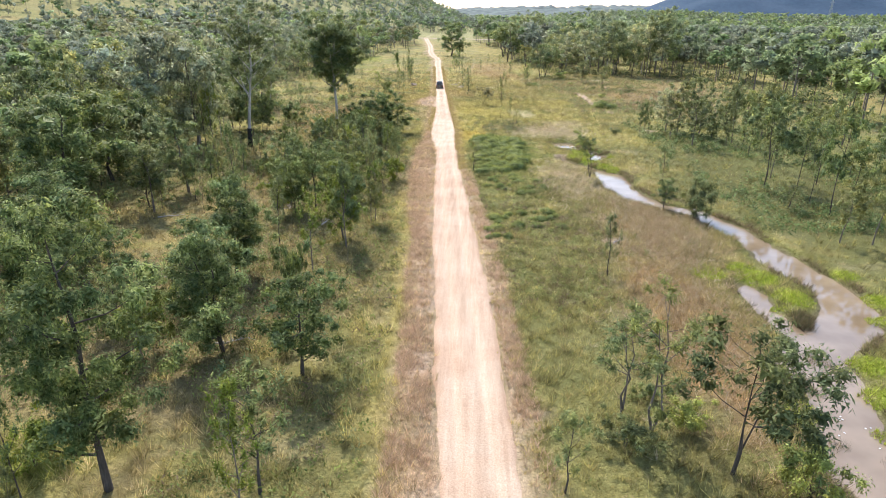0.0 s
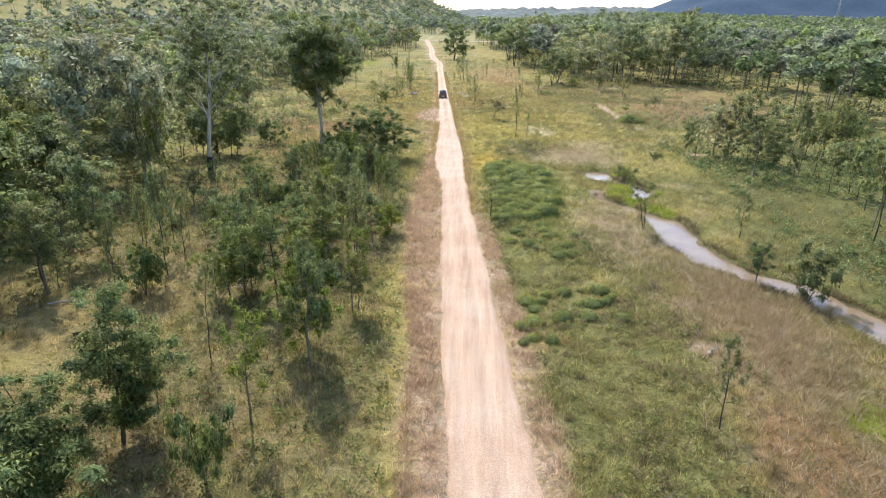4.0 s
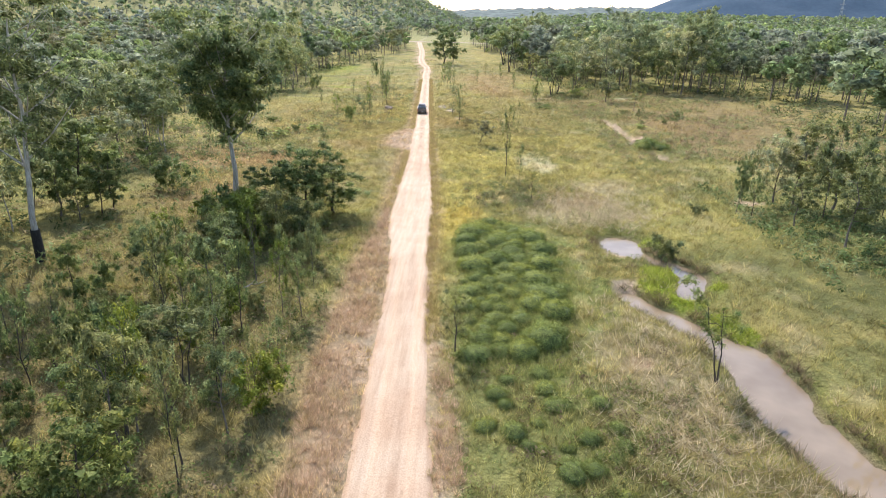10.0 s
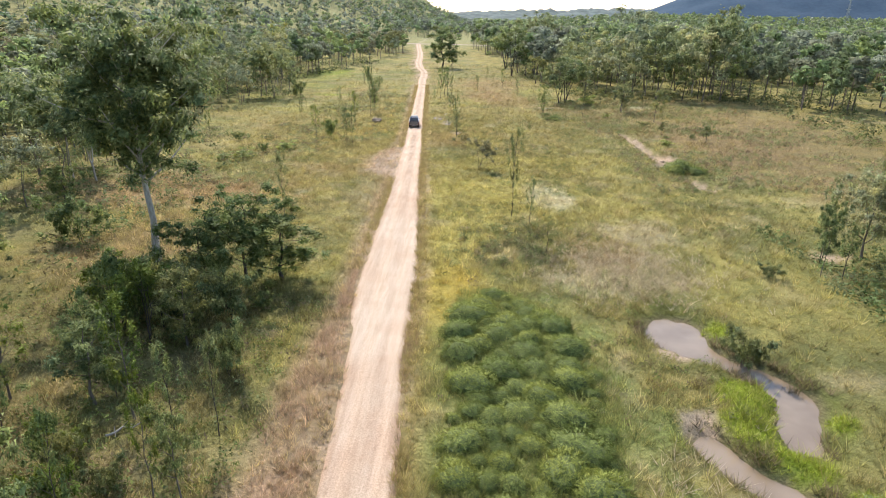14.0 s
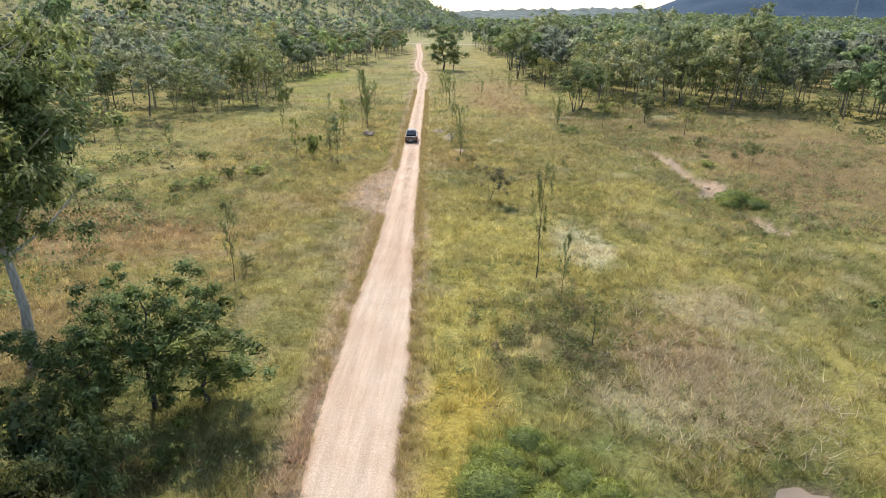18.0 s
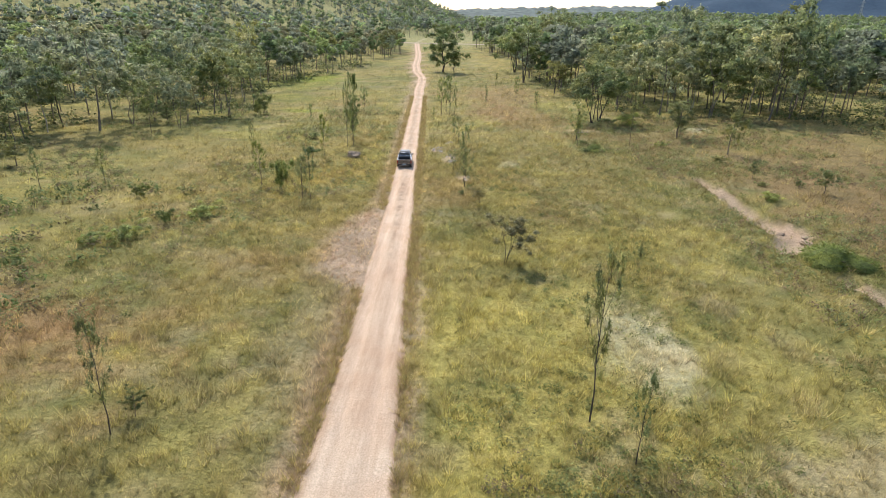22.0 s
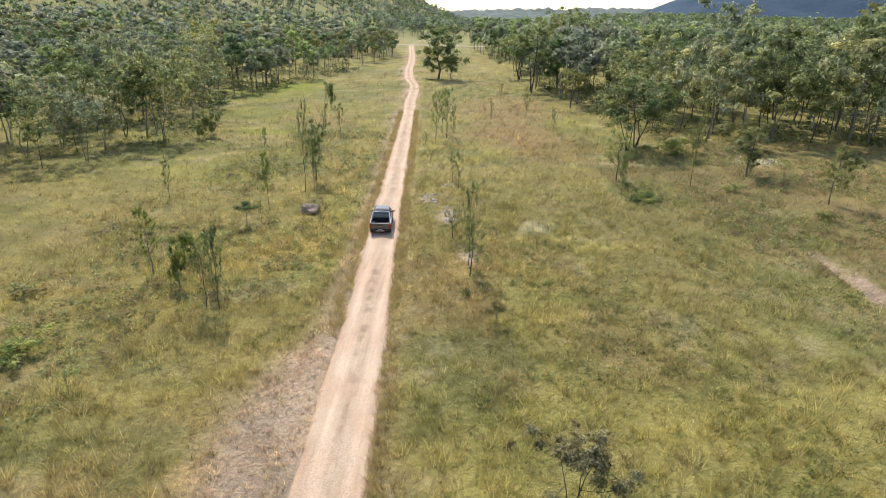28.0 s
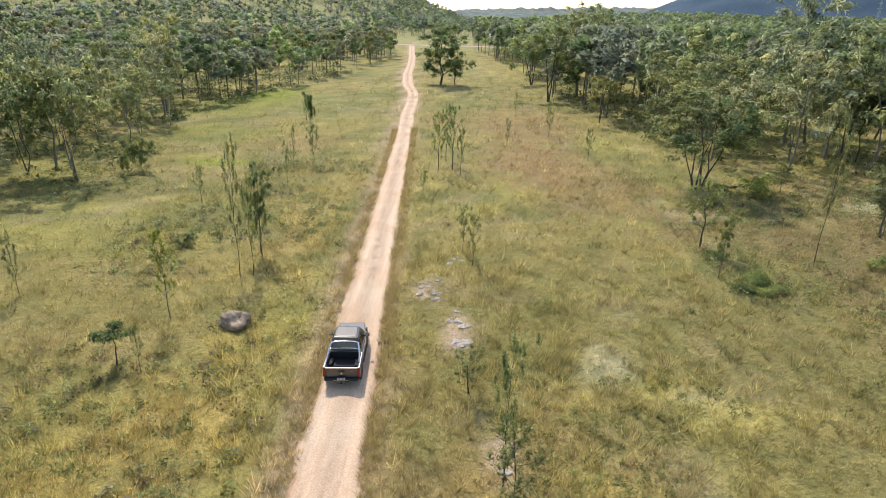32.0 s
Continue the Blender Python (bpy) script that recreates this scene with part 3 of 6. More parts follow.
# ---- grass, reeds, undergrowth ----
def blades(name, x, y, size, colour, count, lean=0.55, width=0.03, lift=0.0):
    """Tufts of single pointed blades at the given places."""
    n = len(x)
    z = ground_z(x, y) + lift
    a = rng.random((n, count)) * 2 * np.pi
    h = size[:, None] * (0.55 + 0.6 * rng.random((n, count)))
    out = h * lean * (0.3 + rng.random((n, count)))
    spread = size[:, None] * 0.35 * rng.random((n, count))
    bx, by = x[:, None] + np.cos(a) * spread, y[:, None] + np.sin(a) * spread
    tx, ty = bx + np.cos(a + 0.6) * out, by + np.sin(a + 0.6) * out
    w = width * (0.5 + size[:, None] * 1.0) * (0.7 + 0.6 * rng.random((n, count)))
    side = a + np.pi * rng.random((n, count))
    z = np.repeat(z[:, None], count, 1)
    co = np.stack([np.stack([bx + np.cos(side) * w, by + np.sin(side) * w, z - 0.03], -1),
                   np.stack([bx - np.cos(side) * w, by - np.sin(side) * w, z - 0.03], -1),
                   np.stack([tx, ty, z + h], -1)], 2).reshape(-1, 3)
    tint = np.repeat(colour, count * 3, 0)
    up = np.repeat(np.stack([rng.normal(size=n * count) * 0.28, rng.normal(size=n * count) * 0.28, np.ones(n * count)], 1), 3, 0)
    up /= np.linalg.norm(up, axis=1)[:, None]
    return part(name, np_mesh(name, co, np.arange(len(co)).reshape(-1, 3), BLADE, tint, normals=up))


def reach(x, y):
    """Least distance from which a place is seen on the walk."""
    dx = np.abs(x - road_x(np.clip(y, 0, 165)))
    ahead = np.maximum(np.maximum(18, y - 137), dx / 0.74 - 8)
    return np.sqrt(dx ** 2 + ahead ** 2 + 17.0 ** 2)


gxx, gyy = rng.uniform(-75, 85, 2500000), rng.uniform(10, 330, 2500000)
d = reach(gxx, gyy)
keep = rng.random(len(gxx)) < np.minimum(1, (28 / d) ** 2.5) * 0.34 * np.where(gxx < -34, 0.5, 1.0)
keep &= (np.abs(gxx - road_x(gyy)) > road_half(gyy) + 0.05 - 0.25 * rng.random(len(gxx)))
gxx, gyy, d = gxx[keep], gyy[keep], d[keep]
open_soil = bare(gxx, gyy)
keep = (rng.random(len(gxx)) > open_soil * 0.55) & (np.hypot((gxx - 39) / 4.0, (gyy - 196.5) / 2.8) > 0.85 + 0.3 * rng.random(len(gxx))) & ((creek_gap(gxx, gyy) > 0.45) | (islet(gxx, gyy) > 0))
gxx, gyy, d, open_soil = gxx[keep], gyy[keep], d[keep], open_soil[keep]
tall = 0.35 * fbm(gxx, gyy, 5, 90, 2) + 0.65 * smooth(fbm(gxx, gyy, 0.8, 95, 2), 0.3, 0.7)
size = (0.13 + 0.5 * tall ** 1.7) * (0.75 + 0.5 * rng.random(len(gxx))) * (d / 26) ** 0.45 * (1 - 0.35 * open_soil)
colour = cover(gxx, gyy)
own = np.array([OLIVE, YELLOW, STRAW, GREEN, RUST])[rng.choice(5, len(gxx), p=(0.25, 0.27, 0.2, 0.2, 0.08))]
colour = colour + (own - colour) * (0.12 + 0.38 * rng.random((len(gxx), 1)))
colour = colour * 1.14 * (0.5 + 1.0 * rng.random(len(gxx)))[:, None] * (0.8 + 0.42 * smooth(fbm(gxx, gyy, 0.7, 98, 2), 0.28, 0.72))[:, None]
grass = blades("grass", gxx, gyy, size, colour, 8, lean=0.85, width=0.0155)
tagged(grass, "knee-high wild grass, green to straw yellow", "grass", kind="stuff")


# ---- trees ----
def tube(points, radii, sides=6):
    """A tapered bent tube: vertices and quads."""
    co, faces = [], []
    for k, (q, r) in enumerate(zip(points, radii)):
        d = Vector(points[min(k + 1, len(points) - 1)]) - Vector(points[max(k - 1, 0)])
        u = d.cross(Vector((0.31, 0.95, 0.1))).normalized()
        v = d.cross(u).normalized()
        for s in range(sides):
            a = 2 * math.pi * s / sides
            co.append(Vector(q) + (u * math.cos(a) + v * math.sin(a)) * r)
        if k:
            a, b = (k - 1) * sides, k * sides
            faces += [(a + s, a + (s + 1) % sides, b + (s + 1) % sides, b + s) for s in range(sides)]
    return np.array(co), np.array(faces)


def ico(level):
    """A ball of triangles: vertices and faces."""
    bm = bmesh.new()
    bmesh.ops.create_icosphere(bm, subdivisions=level, radius=1)
    co, faces = np.array([v.co[:] for v in bm.verts]), np.array([[v.index for v in f.verts] for f in bm.faces])
    bm.free()
    return co, faces


ICO = ico(1)
OCTA = np.array([(1, 0, 0), (0, 1, 0), (-1, 0, 0), (0, -1, 0), (0, 0, 1), (0, 0, -1)], float), np.array([(0, 1, 4), (1, 2, 4), (2, 3, 4), (3, 0, 4), (1, 0, 5), (2, 1, 5), (3, 2, 5), (0, 3, 5)])


def lumps(centres, radii, shape, r, flat=0.75, ragged=0.22):
    """Inner foliage of each clump: ragged sprays that stand about its middle. Vertices, faces, normals."""
    base, tri = shape
    c, n, k = np.asarray(centres, float), len(centres), len(tri)
    a = r.random(n) * 6.28
    rot = np.stack([np.stack([np.cos(a), -np.sin(a)], -1), np.stack([np.sin(a), np.cos(a)], -1)], 1)
    ball = np.repeat(base[tri].reshape(1, -1, 3), n, 0)
    ball[:, :, :2] = np.einsum("nij,nkj->nki", rot, ball[:, :, :2])
    out = np.repeat(ball.reshape(n, k, 3, 3).mean(2), 3, 1)
    ball = out * r.uniform(0.45, 1.05, (n, k, 1)).repeat(3, 1) + (ball - out) * 0.72 + r.normal(size=ball.shape).clip(-1.6, 1.6) * ragged
    co = c[:, None] + ball * np.asarray(radii)[:, None, None] * np.array((1, 1, flat))
    ways = out * 0.7 + np.array((0, 0, 0.6)) + r.normal(size=(n, k, 3)).repeat(3, 1) * 0.4
    ways /= np.linalg.norm(ways, axis=2)[:, :, None]
    return co.reshape(-1, 3), np.arange(n * k * 3).reshape(-1, 3), ways.reshape(-1, 3)


def leaves(centres, radii, per, length, width, r, droop, flat, inner):
    """A crown: ragged inner foliage in clumps, with pointed leaf sprays standing out all over them."""
    m = len(centres)
    lc, lf, lw = lumps(centres, np.array(radii) * inner, ICO, r, flat)
    c, rad = np.repeat(np.array(centres), per, 0), np.repeat(np.array(radii), per)
    n = len(c)
    d = r.normal(size=(n, 3)) + np.array((0, 0, 0.15))
    d /= np.linalg.norm(d, axis=1)[:, None]
    k = inner * 0.8 + (1.3 - inner * 0.8) * r.random(n) ** 1.5
    q = c + d * (rad * k)[:, None] * np.array((1, 1, flat))
    face = d * 0.75 + r.normal(size=(n, 3)) * 0.4 + np.array((0, 0, 0.35))
    way = r.normal(size=(n, 3)) * 0.6 + d * 0.45
    way[:, 2] -= droop
    way -= face * ((way * face).sum(1) / (face * face).sum(1))[:, None]
    way /= np.linalg.norm(way, axis=1)[:, None]
    side = np.cross(way, face)
    side /= np.linalg.norm(side, axis=1)[:, None]
    ln, wd = length * (0.6 + 0.8 * r.random(n))[:, None], width * (0.6 + 0.8 * r.random(n))[:, None]
    co = np.stack([q + side * wd * 0.5, q + way * ln, q - side * wd * 0.5], 1).reshape(-1, 3)
    soft_way = d * 0.65 + r.normal(size=(n, 3)) * 0.42 + np.array((0, 0, 0.65))
    soft_way /= np.linalg.norm(soft_way, axis=1)[:, None]
    hue = (0.72 + 0.56 * r.random((m, 1))) * (1 + np.array((0.09, 0.03, -0.08)) * r.normal(size=(m, 1)).clip(-1.5, 1.5))
    tint = np.concatenate([np.repeat(hue, len(lc) // m, 0), np.repeat(hue, per * 3, 0)])
    return np.concatenate([lc, co]), np.concatenate([lf, np.arange(len(co)).reshape(-1, 3) + len(lc)]), np.concatenate([lw, np.repeat(soft_way, 3, 0)]), tint


def tree_shape(seed, h, w, low, stems=1, limbs=6, clumps=16, lean=0.06, thick=0.02, spread=1.0, tuft=0.2, top=1.0, fill=0, wob=0.016, rise=1.0):
    """Stem and limb lines and crown clumps of one tree. low: where the crown begins; spread: how far the widest part lies up the crown."""
    r = np.random.default_rng(seed)
    lines, centres, sizes = [], [], []
    for s in range(stems):
        a = r.random() * 6.28
        off = Vector((math.cos(a), math.sin(a), 0)) * (0.0 if stems == 1 else 0.16 * w)
        tip_h = h * (0.9 if s == 0 else 0.68 + 0.2 * r.random())
        bend = Vector((r.normal() * lean, r.normal() * lean, 0)) * h + off * 1.4
        bent = [Vector((r.normal(), r.normal(), 0)) * wob * h for _ in range(5)]
        ks = [0, 0.2, 0.42, 0.64, 0.84, 1.0]
        pts = [off * 0.12 + bend * k ** 1.4 + (bent[i - 1] if i else Vector((0, 0, 0))) + Vector((0, 0, tip_h * k)) for i, k in enumerate(ks)]
        rad = [thick * h * (1.25 if k == 0 else 1 - 0.82 * k) / (1 + 0.3 * (stems - 1)) for k in ks]
        lines.append(("trunk", pts, rad))
        for i in range(max(2, limbs // stems)):
            f = low + (0.93 - low) * (i + 0.3 + 0.5 * r.random()) / max(2, limbs // stems)
            at = np.array([np.interp(f, ks, [q[j] for q in pts]) for j in range(3)])
            prof = math.sin(math.pi * min(1, max(0.08, (f - low + 0.12) / (1.12 - low))) ** spread)
            far = 0.5 * w * (0.55 + 0.5 * prof) * (0.7 + 0.45 * r.random())
            a = i * 2.4 + r.random() * 1.2 + s
            up = far * rise * (0.35 + 0.55 * r.random())
            end = Vector(at) + Vector((math.cos(a) * far, math.sin(a) * far, up))
            end.z = min(end.z, h * 0.97)
            mid = Vector(at).lerp(end, 0.5) + Vector((0, 0, -0.08 * far))
            r0 = thick * h * (1 - 0.75 * f) * 0.55
            lines.append(("limb", [Vector(at), mid, end], [r0, r0 * 0.65, r0 * 0.25]))
            centres.append(end)
            sizes.append(tuft * w * (0.75 + 0.5 * r.random()))
            centres.append(mid.lerp(end, 0.4) + Vector((r.normal(), r.normal(), r.normal())) * 0.06 * w)
            sizes.append(tuft * w * (0.6 + 0.4 * r.random()))
        centres.append(pts[-1])
        sizes.append(tuft * w * top)
    while len(centres) < clumps:
        k = int(r.integers(0, len(centres)))
        c = Vector(centres[k]) + Vector((r.normal() * 0.17 * w, r.normal() * 0.17 * w, r.normal() * 0.09 * h))
        c.z = min(max(c.z, h * low), h * 0.97)
        centres.append(c)
        sizes.append(tuft * w * (0.5 + 0.5 * r.random()))
    for _ in range(fill):
        d = Vector(r.normal(size=3)).normalized() * (0.55 + 0.45 * r.random())
        mid = Vector((0, 0, h * (low + 0.97) * 0.5)) + Vector((pts[-1].x, pts[-1].y, 0)) * 0.6
        lump = 0.8 + 0.4 * noise.noise(d * 1.7 + Vector((seed, 0, 0)))
        centres.append(mid + Vector((d.x * 0.42 * w * lump, d.y * 0.42 * w * lump, d.z * 0.47 * h * (0.97 - low))))
        sizes.append(tuft * w * (0.6 + 0.5 * r.random()))
    return lines, [tuple(c) for c in centres], sizes, r


KINDS = {
    "gum": dict(h=16.5, w=9.5, low=0.36, limbs=22, clumps=90, lean=0.006, thick=0.015, tuft=0.1, fill=150, wob=0.006, rise=1.3, per=90, leaf=(0.30, 0.12)),
    "slender_gum": dict(h=19, w=8.0, low=0.36, limbs=16, clumps=70, lean=0.002, thick=0.012, tuft=0.1, fill=50, wob=0.005, rise=1.6, per=80, leaf=(0.30, 0.11), inner=0.5),
    "tall_leafy": dict(h=11.6, w=4.8, low=0.14, limbs=14, clumps=74, lean=0.012, thick=0.012, tuft=0.135, fill=60, per=170, leaf=(0.16, 0.065)),
    "eucalypt": dict(h=8.0, w=4.2, low=0.30, limbs=9, clumps=40, lean=0.03, thick=0.013, tuft=0.145, fill=12, per=70, leaf=(0.22, 0.09)),
    "twin_eucalypt": dict(h=7.5, w=4.6, low=0.34, stems=3, limbs=9, clumps=40, lean=0.05, thick=0.011, tuft=0.145, fill=8, per=70, leaf=(0.22, 0.09)),
    "bushy": dict(h=6.5, w=4.6, low=0.12, limbs=10, clumps=50, lean=0.03, thick=0.016, tuft=0.14, fill=30, per=70, leaf=(0.18, 0.08)),
    "column": dict(h=8.0, w=3.4, low=0.03, stems=2, limbs=12, clumps=56, lean=0.02, thick=0.012, tuft=0.165, fill=70, per=120, leaf=(0.15, 0.065)),
    "sapling": dict(h=5.0, w=1.7, low=0.26, limbs=13, clumps=34, lean=0.025, thick=0.009, tuft=0.115, rise=2.0, per=46, leaf=(0.17, 0.045), flat=2.1, inner=0.32, droop=-0.5),
    "wispy": dict(h=6.0, w=2.6, low=0.4, stems=2, limbs=10, clumps=28, lean=0.12, thick=0.012, tuft=0.15, per=60, leaf=(0.22, 0.05), inner=0.35, droop=0.0),
    "shrub": dict(h=2.6, w=3.2, low=0.05, stems=3, limbs=9, clumps=30, lean=0.1, thick=0.012, tuft=0.16, fill=8, per=70, leaf=(0.17, 0.08)),
    "flat_top": dict(h=2.2, w=1.8, low=0.72, limbs=5, clumps=12, lean=0.03, thick=0.02, tuft=0.2, per=90, leaf=(0.16, 0.08), flat=0.5),
    "wood_eucalypt": dict(h=9.0, w=4.6, low=0.36, limbs=6, clumps=36, lean=0.025, thick=0.0085, tuft=0.15, fill=10, per=30, leaf=(0.33, 0.14)),
    "wood_tall": dict(h=18.0, w=8.0, low=0.34, limbs=12, clumps=70, lean=0.015, thick=0.012, tuft=0.12, fill=36, per=50, leaf=(0.38, 0.16)),
    "wood_twin": dict(h=9.0, w=5.4, low=0.38, stems=2, limbs=5, clumps=38, lean=0.04, thick=0.008, tuft=0.145, fill=10, per=28, leaf=(0.33, 0.15)),
}
made_trees = {}


def tree(kind, variant, leaf, bark, name, label, place, height, width, turn, group="", tilt=0.0):
    """A tree of that kind; the first is built, the next ones of the same look share its meshes."""
    spec = dict(KINDS[kind])
    per, (ll, lw), flat = spec.pop("per"), spec.pop("leaf"), spec.pop("flat", 0.75)
    inner, droop = spec.pop("inner", 0.62), spec.pop("droop", 0.85)
    x, y = place
    z = float(ground_z(np.array([x]), np.array([y]))[0]) - 0.05
    sx = width / spec["w"]
    m = pose(x, y, z, tilt, 0, turn) @ Matrix.Diagonal((sx, sx, height / spec["h"], 1))
    key = (kind, variant, leaf.name)
    if key in made_trees:
        ob = copy_thing(made_trees[key], m)
        ob.name = name
        return tagged(ob, label, name.replace("_", " "), group)
    lines, centres, sizes, r = tree_shape(100 * variant + len(kind) * 7, **spec)
    root = new(name)
    root.empty_display_size = 0.2
    for what, pts, rad in lines:
        co, faces = tube(pts, rad, 7 if what == "trunk" else 4)
        part(what, np_mesh(what, co, faces, bark, soft=True), None, root)
    if kind == "slender_gum":
        _, pts, rad = lines[0]
        low = [pts[0], pts[0].lerp(pts[1], 0.45), pts[0].lerp(pts[1], 0.75)]
        co, faces = tube(low, [rad[0] * 1.12, rad[0] * 1.06, rad[0] * 0.98], 9)
        part("charred_bark", np_mesh("charred_bark", co, faces, BARK_CHAR, soft=True), None, root, "fire-blackened bark")
    co, faces, ways, tint = leaves(centres, sizes, per, ll, lw, r, flat=flat, inner=inner, droop=droop)
    part("crown", np_mesh("crown", co, faces, leaf, tint, normals=ways), None, root)
    root.matrix_basis = m
    made_trees[key] = root
    return tagged(root, label, name.replace("_", " "), group)


pick = random.Random(5)


def plant(rows, kind, name, label, looks, group="", variants=3):
    """Trees of one kind at (x, y, height, width)."""
    for k, (x, y, h, w) in enumerate(rows):
        leaf, bark = looks[k % len(looks)]
        tree(kind, pick.randrange(variants), leaf, bark, name, label, (x, y), h, w, pick.uniform(0, 360), group)


# the two tall gums
tree("gum", 0, LEAF_DEEP, BARK_PALE, "gum_tree", "tall gum tree with pale trunk and full green crown", (-21.9, 98.7), 18.2, 10.6, 20)
slim = tree("slender_gum", 0, LEAF_GREY, BARK_PALE, "gum_tree", "tall slender gum tree, white trunk with fire-blackened base", (-30.2, 81.8), 19, 8.6, 70)

foot = slim.matrix_basis.translation.copy()
slim.matrix_basis = Matrix.Translation(foot) @ Matrix.Rotation(radians(4.5), 4, "Y") @ Matrix.Translation(-foot) @ slim.matrix_basis

# eucalypts that stand singly
plant([(-28.4, 58.3, 8.0, 4.0), (-28.7, 51.8, 6.6, 3.7), (-37.4, 53.5, 6.6, 5.1), (-9.4, 44.2, 7.2, 2.5), (-8.5, 50.9, 5.2, 2.2), (-14.0, 53.2, 6.6, 3.2), (-16.8, 54.7, 6.8, 2.5), (-24.8, 35.4, 5.9, 2.5),
       (-14.7, 66, 4.6, 3.1), (-12.2, 70.5, 7.2, 2.8), (-12.2, 60.7, 7.0, 2.6), (-20.1, 68.1, 3.4, 2.4), (-15.9, 80.8, 4.6, 3.0), (-20.9, 80.4, 3.1, 1.9), (-13.6, 63.1, 5.8, 2.5), (-16.6, 60.1, 4.2, 1.9),
       (-14.0, 58.6, 4.6, 1.9), (-32.3, 93.2, 5.2, 3.1), (-17.9, 179, 7.9, 2.9), (-53, 156, 3.6, 3.1), (-50.7, 188.8, 3.6, 3.0), (-47.8, 200.8, 11.4, 5.5), (-15.1, 111.2, 3.6, 1.9)],
     "eucalypt", "eucalyptus_tree", "young grey-green eucalypt with open crown", [(LEAF_GUM, BARK_GREY), (LEAF_GREY, BARK_GREY), (LEAF_DARK, BARK_DARK)], "eucalypts beside the track")
plant([(48.3, 87.7, 8.6, 4.4), (47.3, 103, 12.6, 7.5), (37.5, 101.5, 8.1, 6.0), (38.5, 92.3, 9.9, 4.2), (58.5, 97.6, 10.7, 5.3), (31.8, 49.9, 7.1, 3.9), (34.3, 49.5, 9.1, 3.8),
       (19.5, 58.5, 5.8, 2.9), (34.8, 103.6, 11.2, 4.8), (33, 91, 8.8, 4.2), (29, 102.8, 5.9, 2.4), (39.9, 94, 10.9, 3.4), (46.9, 99.7, 11.6, 3.6), (27.4, 99.7, 6.2, 2.0),
       (31.5, 96.6, 6.1, 3.2), (33.7, 161.5, 6.4, 2.3), (38.9, 155.5, 5.1, 3.0), (36.5, 176.2, 7.3, 4.6), (32.8, 187.4, 7.8, 5.2), (15.2, 176.8, 5.9, 1.9), (31.4, 202.1, 9, 4.5), (33.2, 187.7, 8.3, 3.6)],
     "eucalypt", "eucalyptus_tree", "slim eucalypt with dark trunk and airy crown", [(LEAF_GREY, BARK_DARK), (LEAF_GUM, BARK_GREY), (LEAF_GREY, BARK_GREY)], "eucalypts beyond the creek")
plant([(23.4, 203.4, 10.9, 8.8), (21.8, 201.2, 9.8, 7.5), (15.3, 276.5, 12, 6.5), (20.5, 245.9, 8.7, 6.0), (15.1, 314.9, 10.6, 6.4), (11.2, 20.4, 6.3, 3.4)],
     "twin_eucalypt", "eucalyptus_tree", "spreading eucalypt with several dark stems", [(LEAF_GUM, BARK_DARK), (LEAF_GREY, BARK_DARK)], "spreading eucalypts")
plant([(28.6, 298.3, 22, 11), (45, 284, 14, 7), (24, 291, 17, 8)], "wood_tall", "eucalyptus_tree", "tall eucalypt standing above the woodland edge", [(LEAF_WOOD, BARK_GREY), (LEAF_WOOD_GREY, BARK_GREY)], "tall woodland trees")
plant([(-13.3, 17.7, 11.6, 4.8)], "tall_leafy", "eucalyptus_tree", "tall leafy eucalypt rising from the thicket", [(LEAF_DARK, BARK_DARK)])

# dense dark trees
plant([(-12.9, 28.1, 8.0, 3.6), (-15.9, 37.8, 7.6, 3.0), (-16.9, 34.0, 5.8, 3.2), (-26.5, 33, 6.5, 3.4), (-29, 38, 7.5, 4.0)],
     "column", "leafy_tree", "dense dark tree leafy to the ground", [(LEAF_DARK, BARK_DARK)], "dense trees")
plant([(-8.1, 26.2, 5.6, 4.1), (-38.4, 62, 9.2, 8.0), (-13.9, 95.6, 6.6, 5.2), (-11.6, 96.2, 3.6, 3.2), (-16.3, 94.3, 5.0, 3.8), (-15.5, 52.0, 5.2, 2.6),
       (-10.3, 307.2, 11, 7.7), (-6.4, 308.3, 7.4, 4.7), (-33, 44, 8, 6)],
     "bushy", "leafy_tree", "dense dark green leafy tree", [(LEAF_DARK, BARK_DARK)], "dense trees")

plant([(-10.1, 46.5, 6.2, 3.6)], "bushy", "leafy_tree", "rounded light green tree with drooping leaves", [(LEAF_LIGHT, BARK_GREY)])

plant([(-16.7, 26.8, 3.6, 2.0), (-19.6, 25.2, 3.2, 1.8)], "eucalypt", "yellowing_sapling", "young tree with bright yellow-green leaves", [(LEAF_LIGHT, BARK_GREY)])

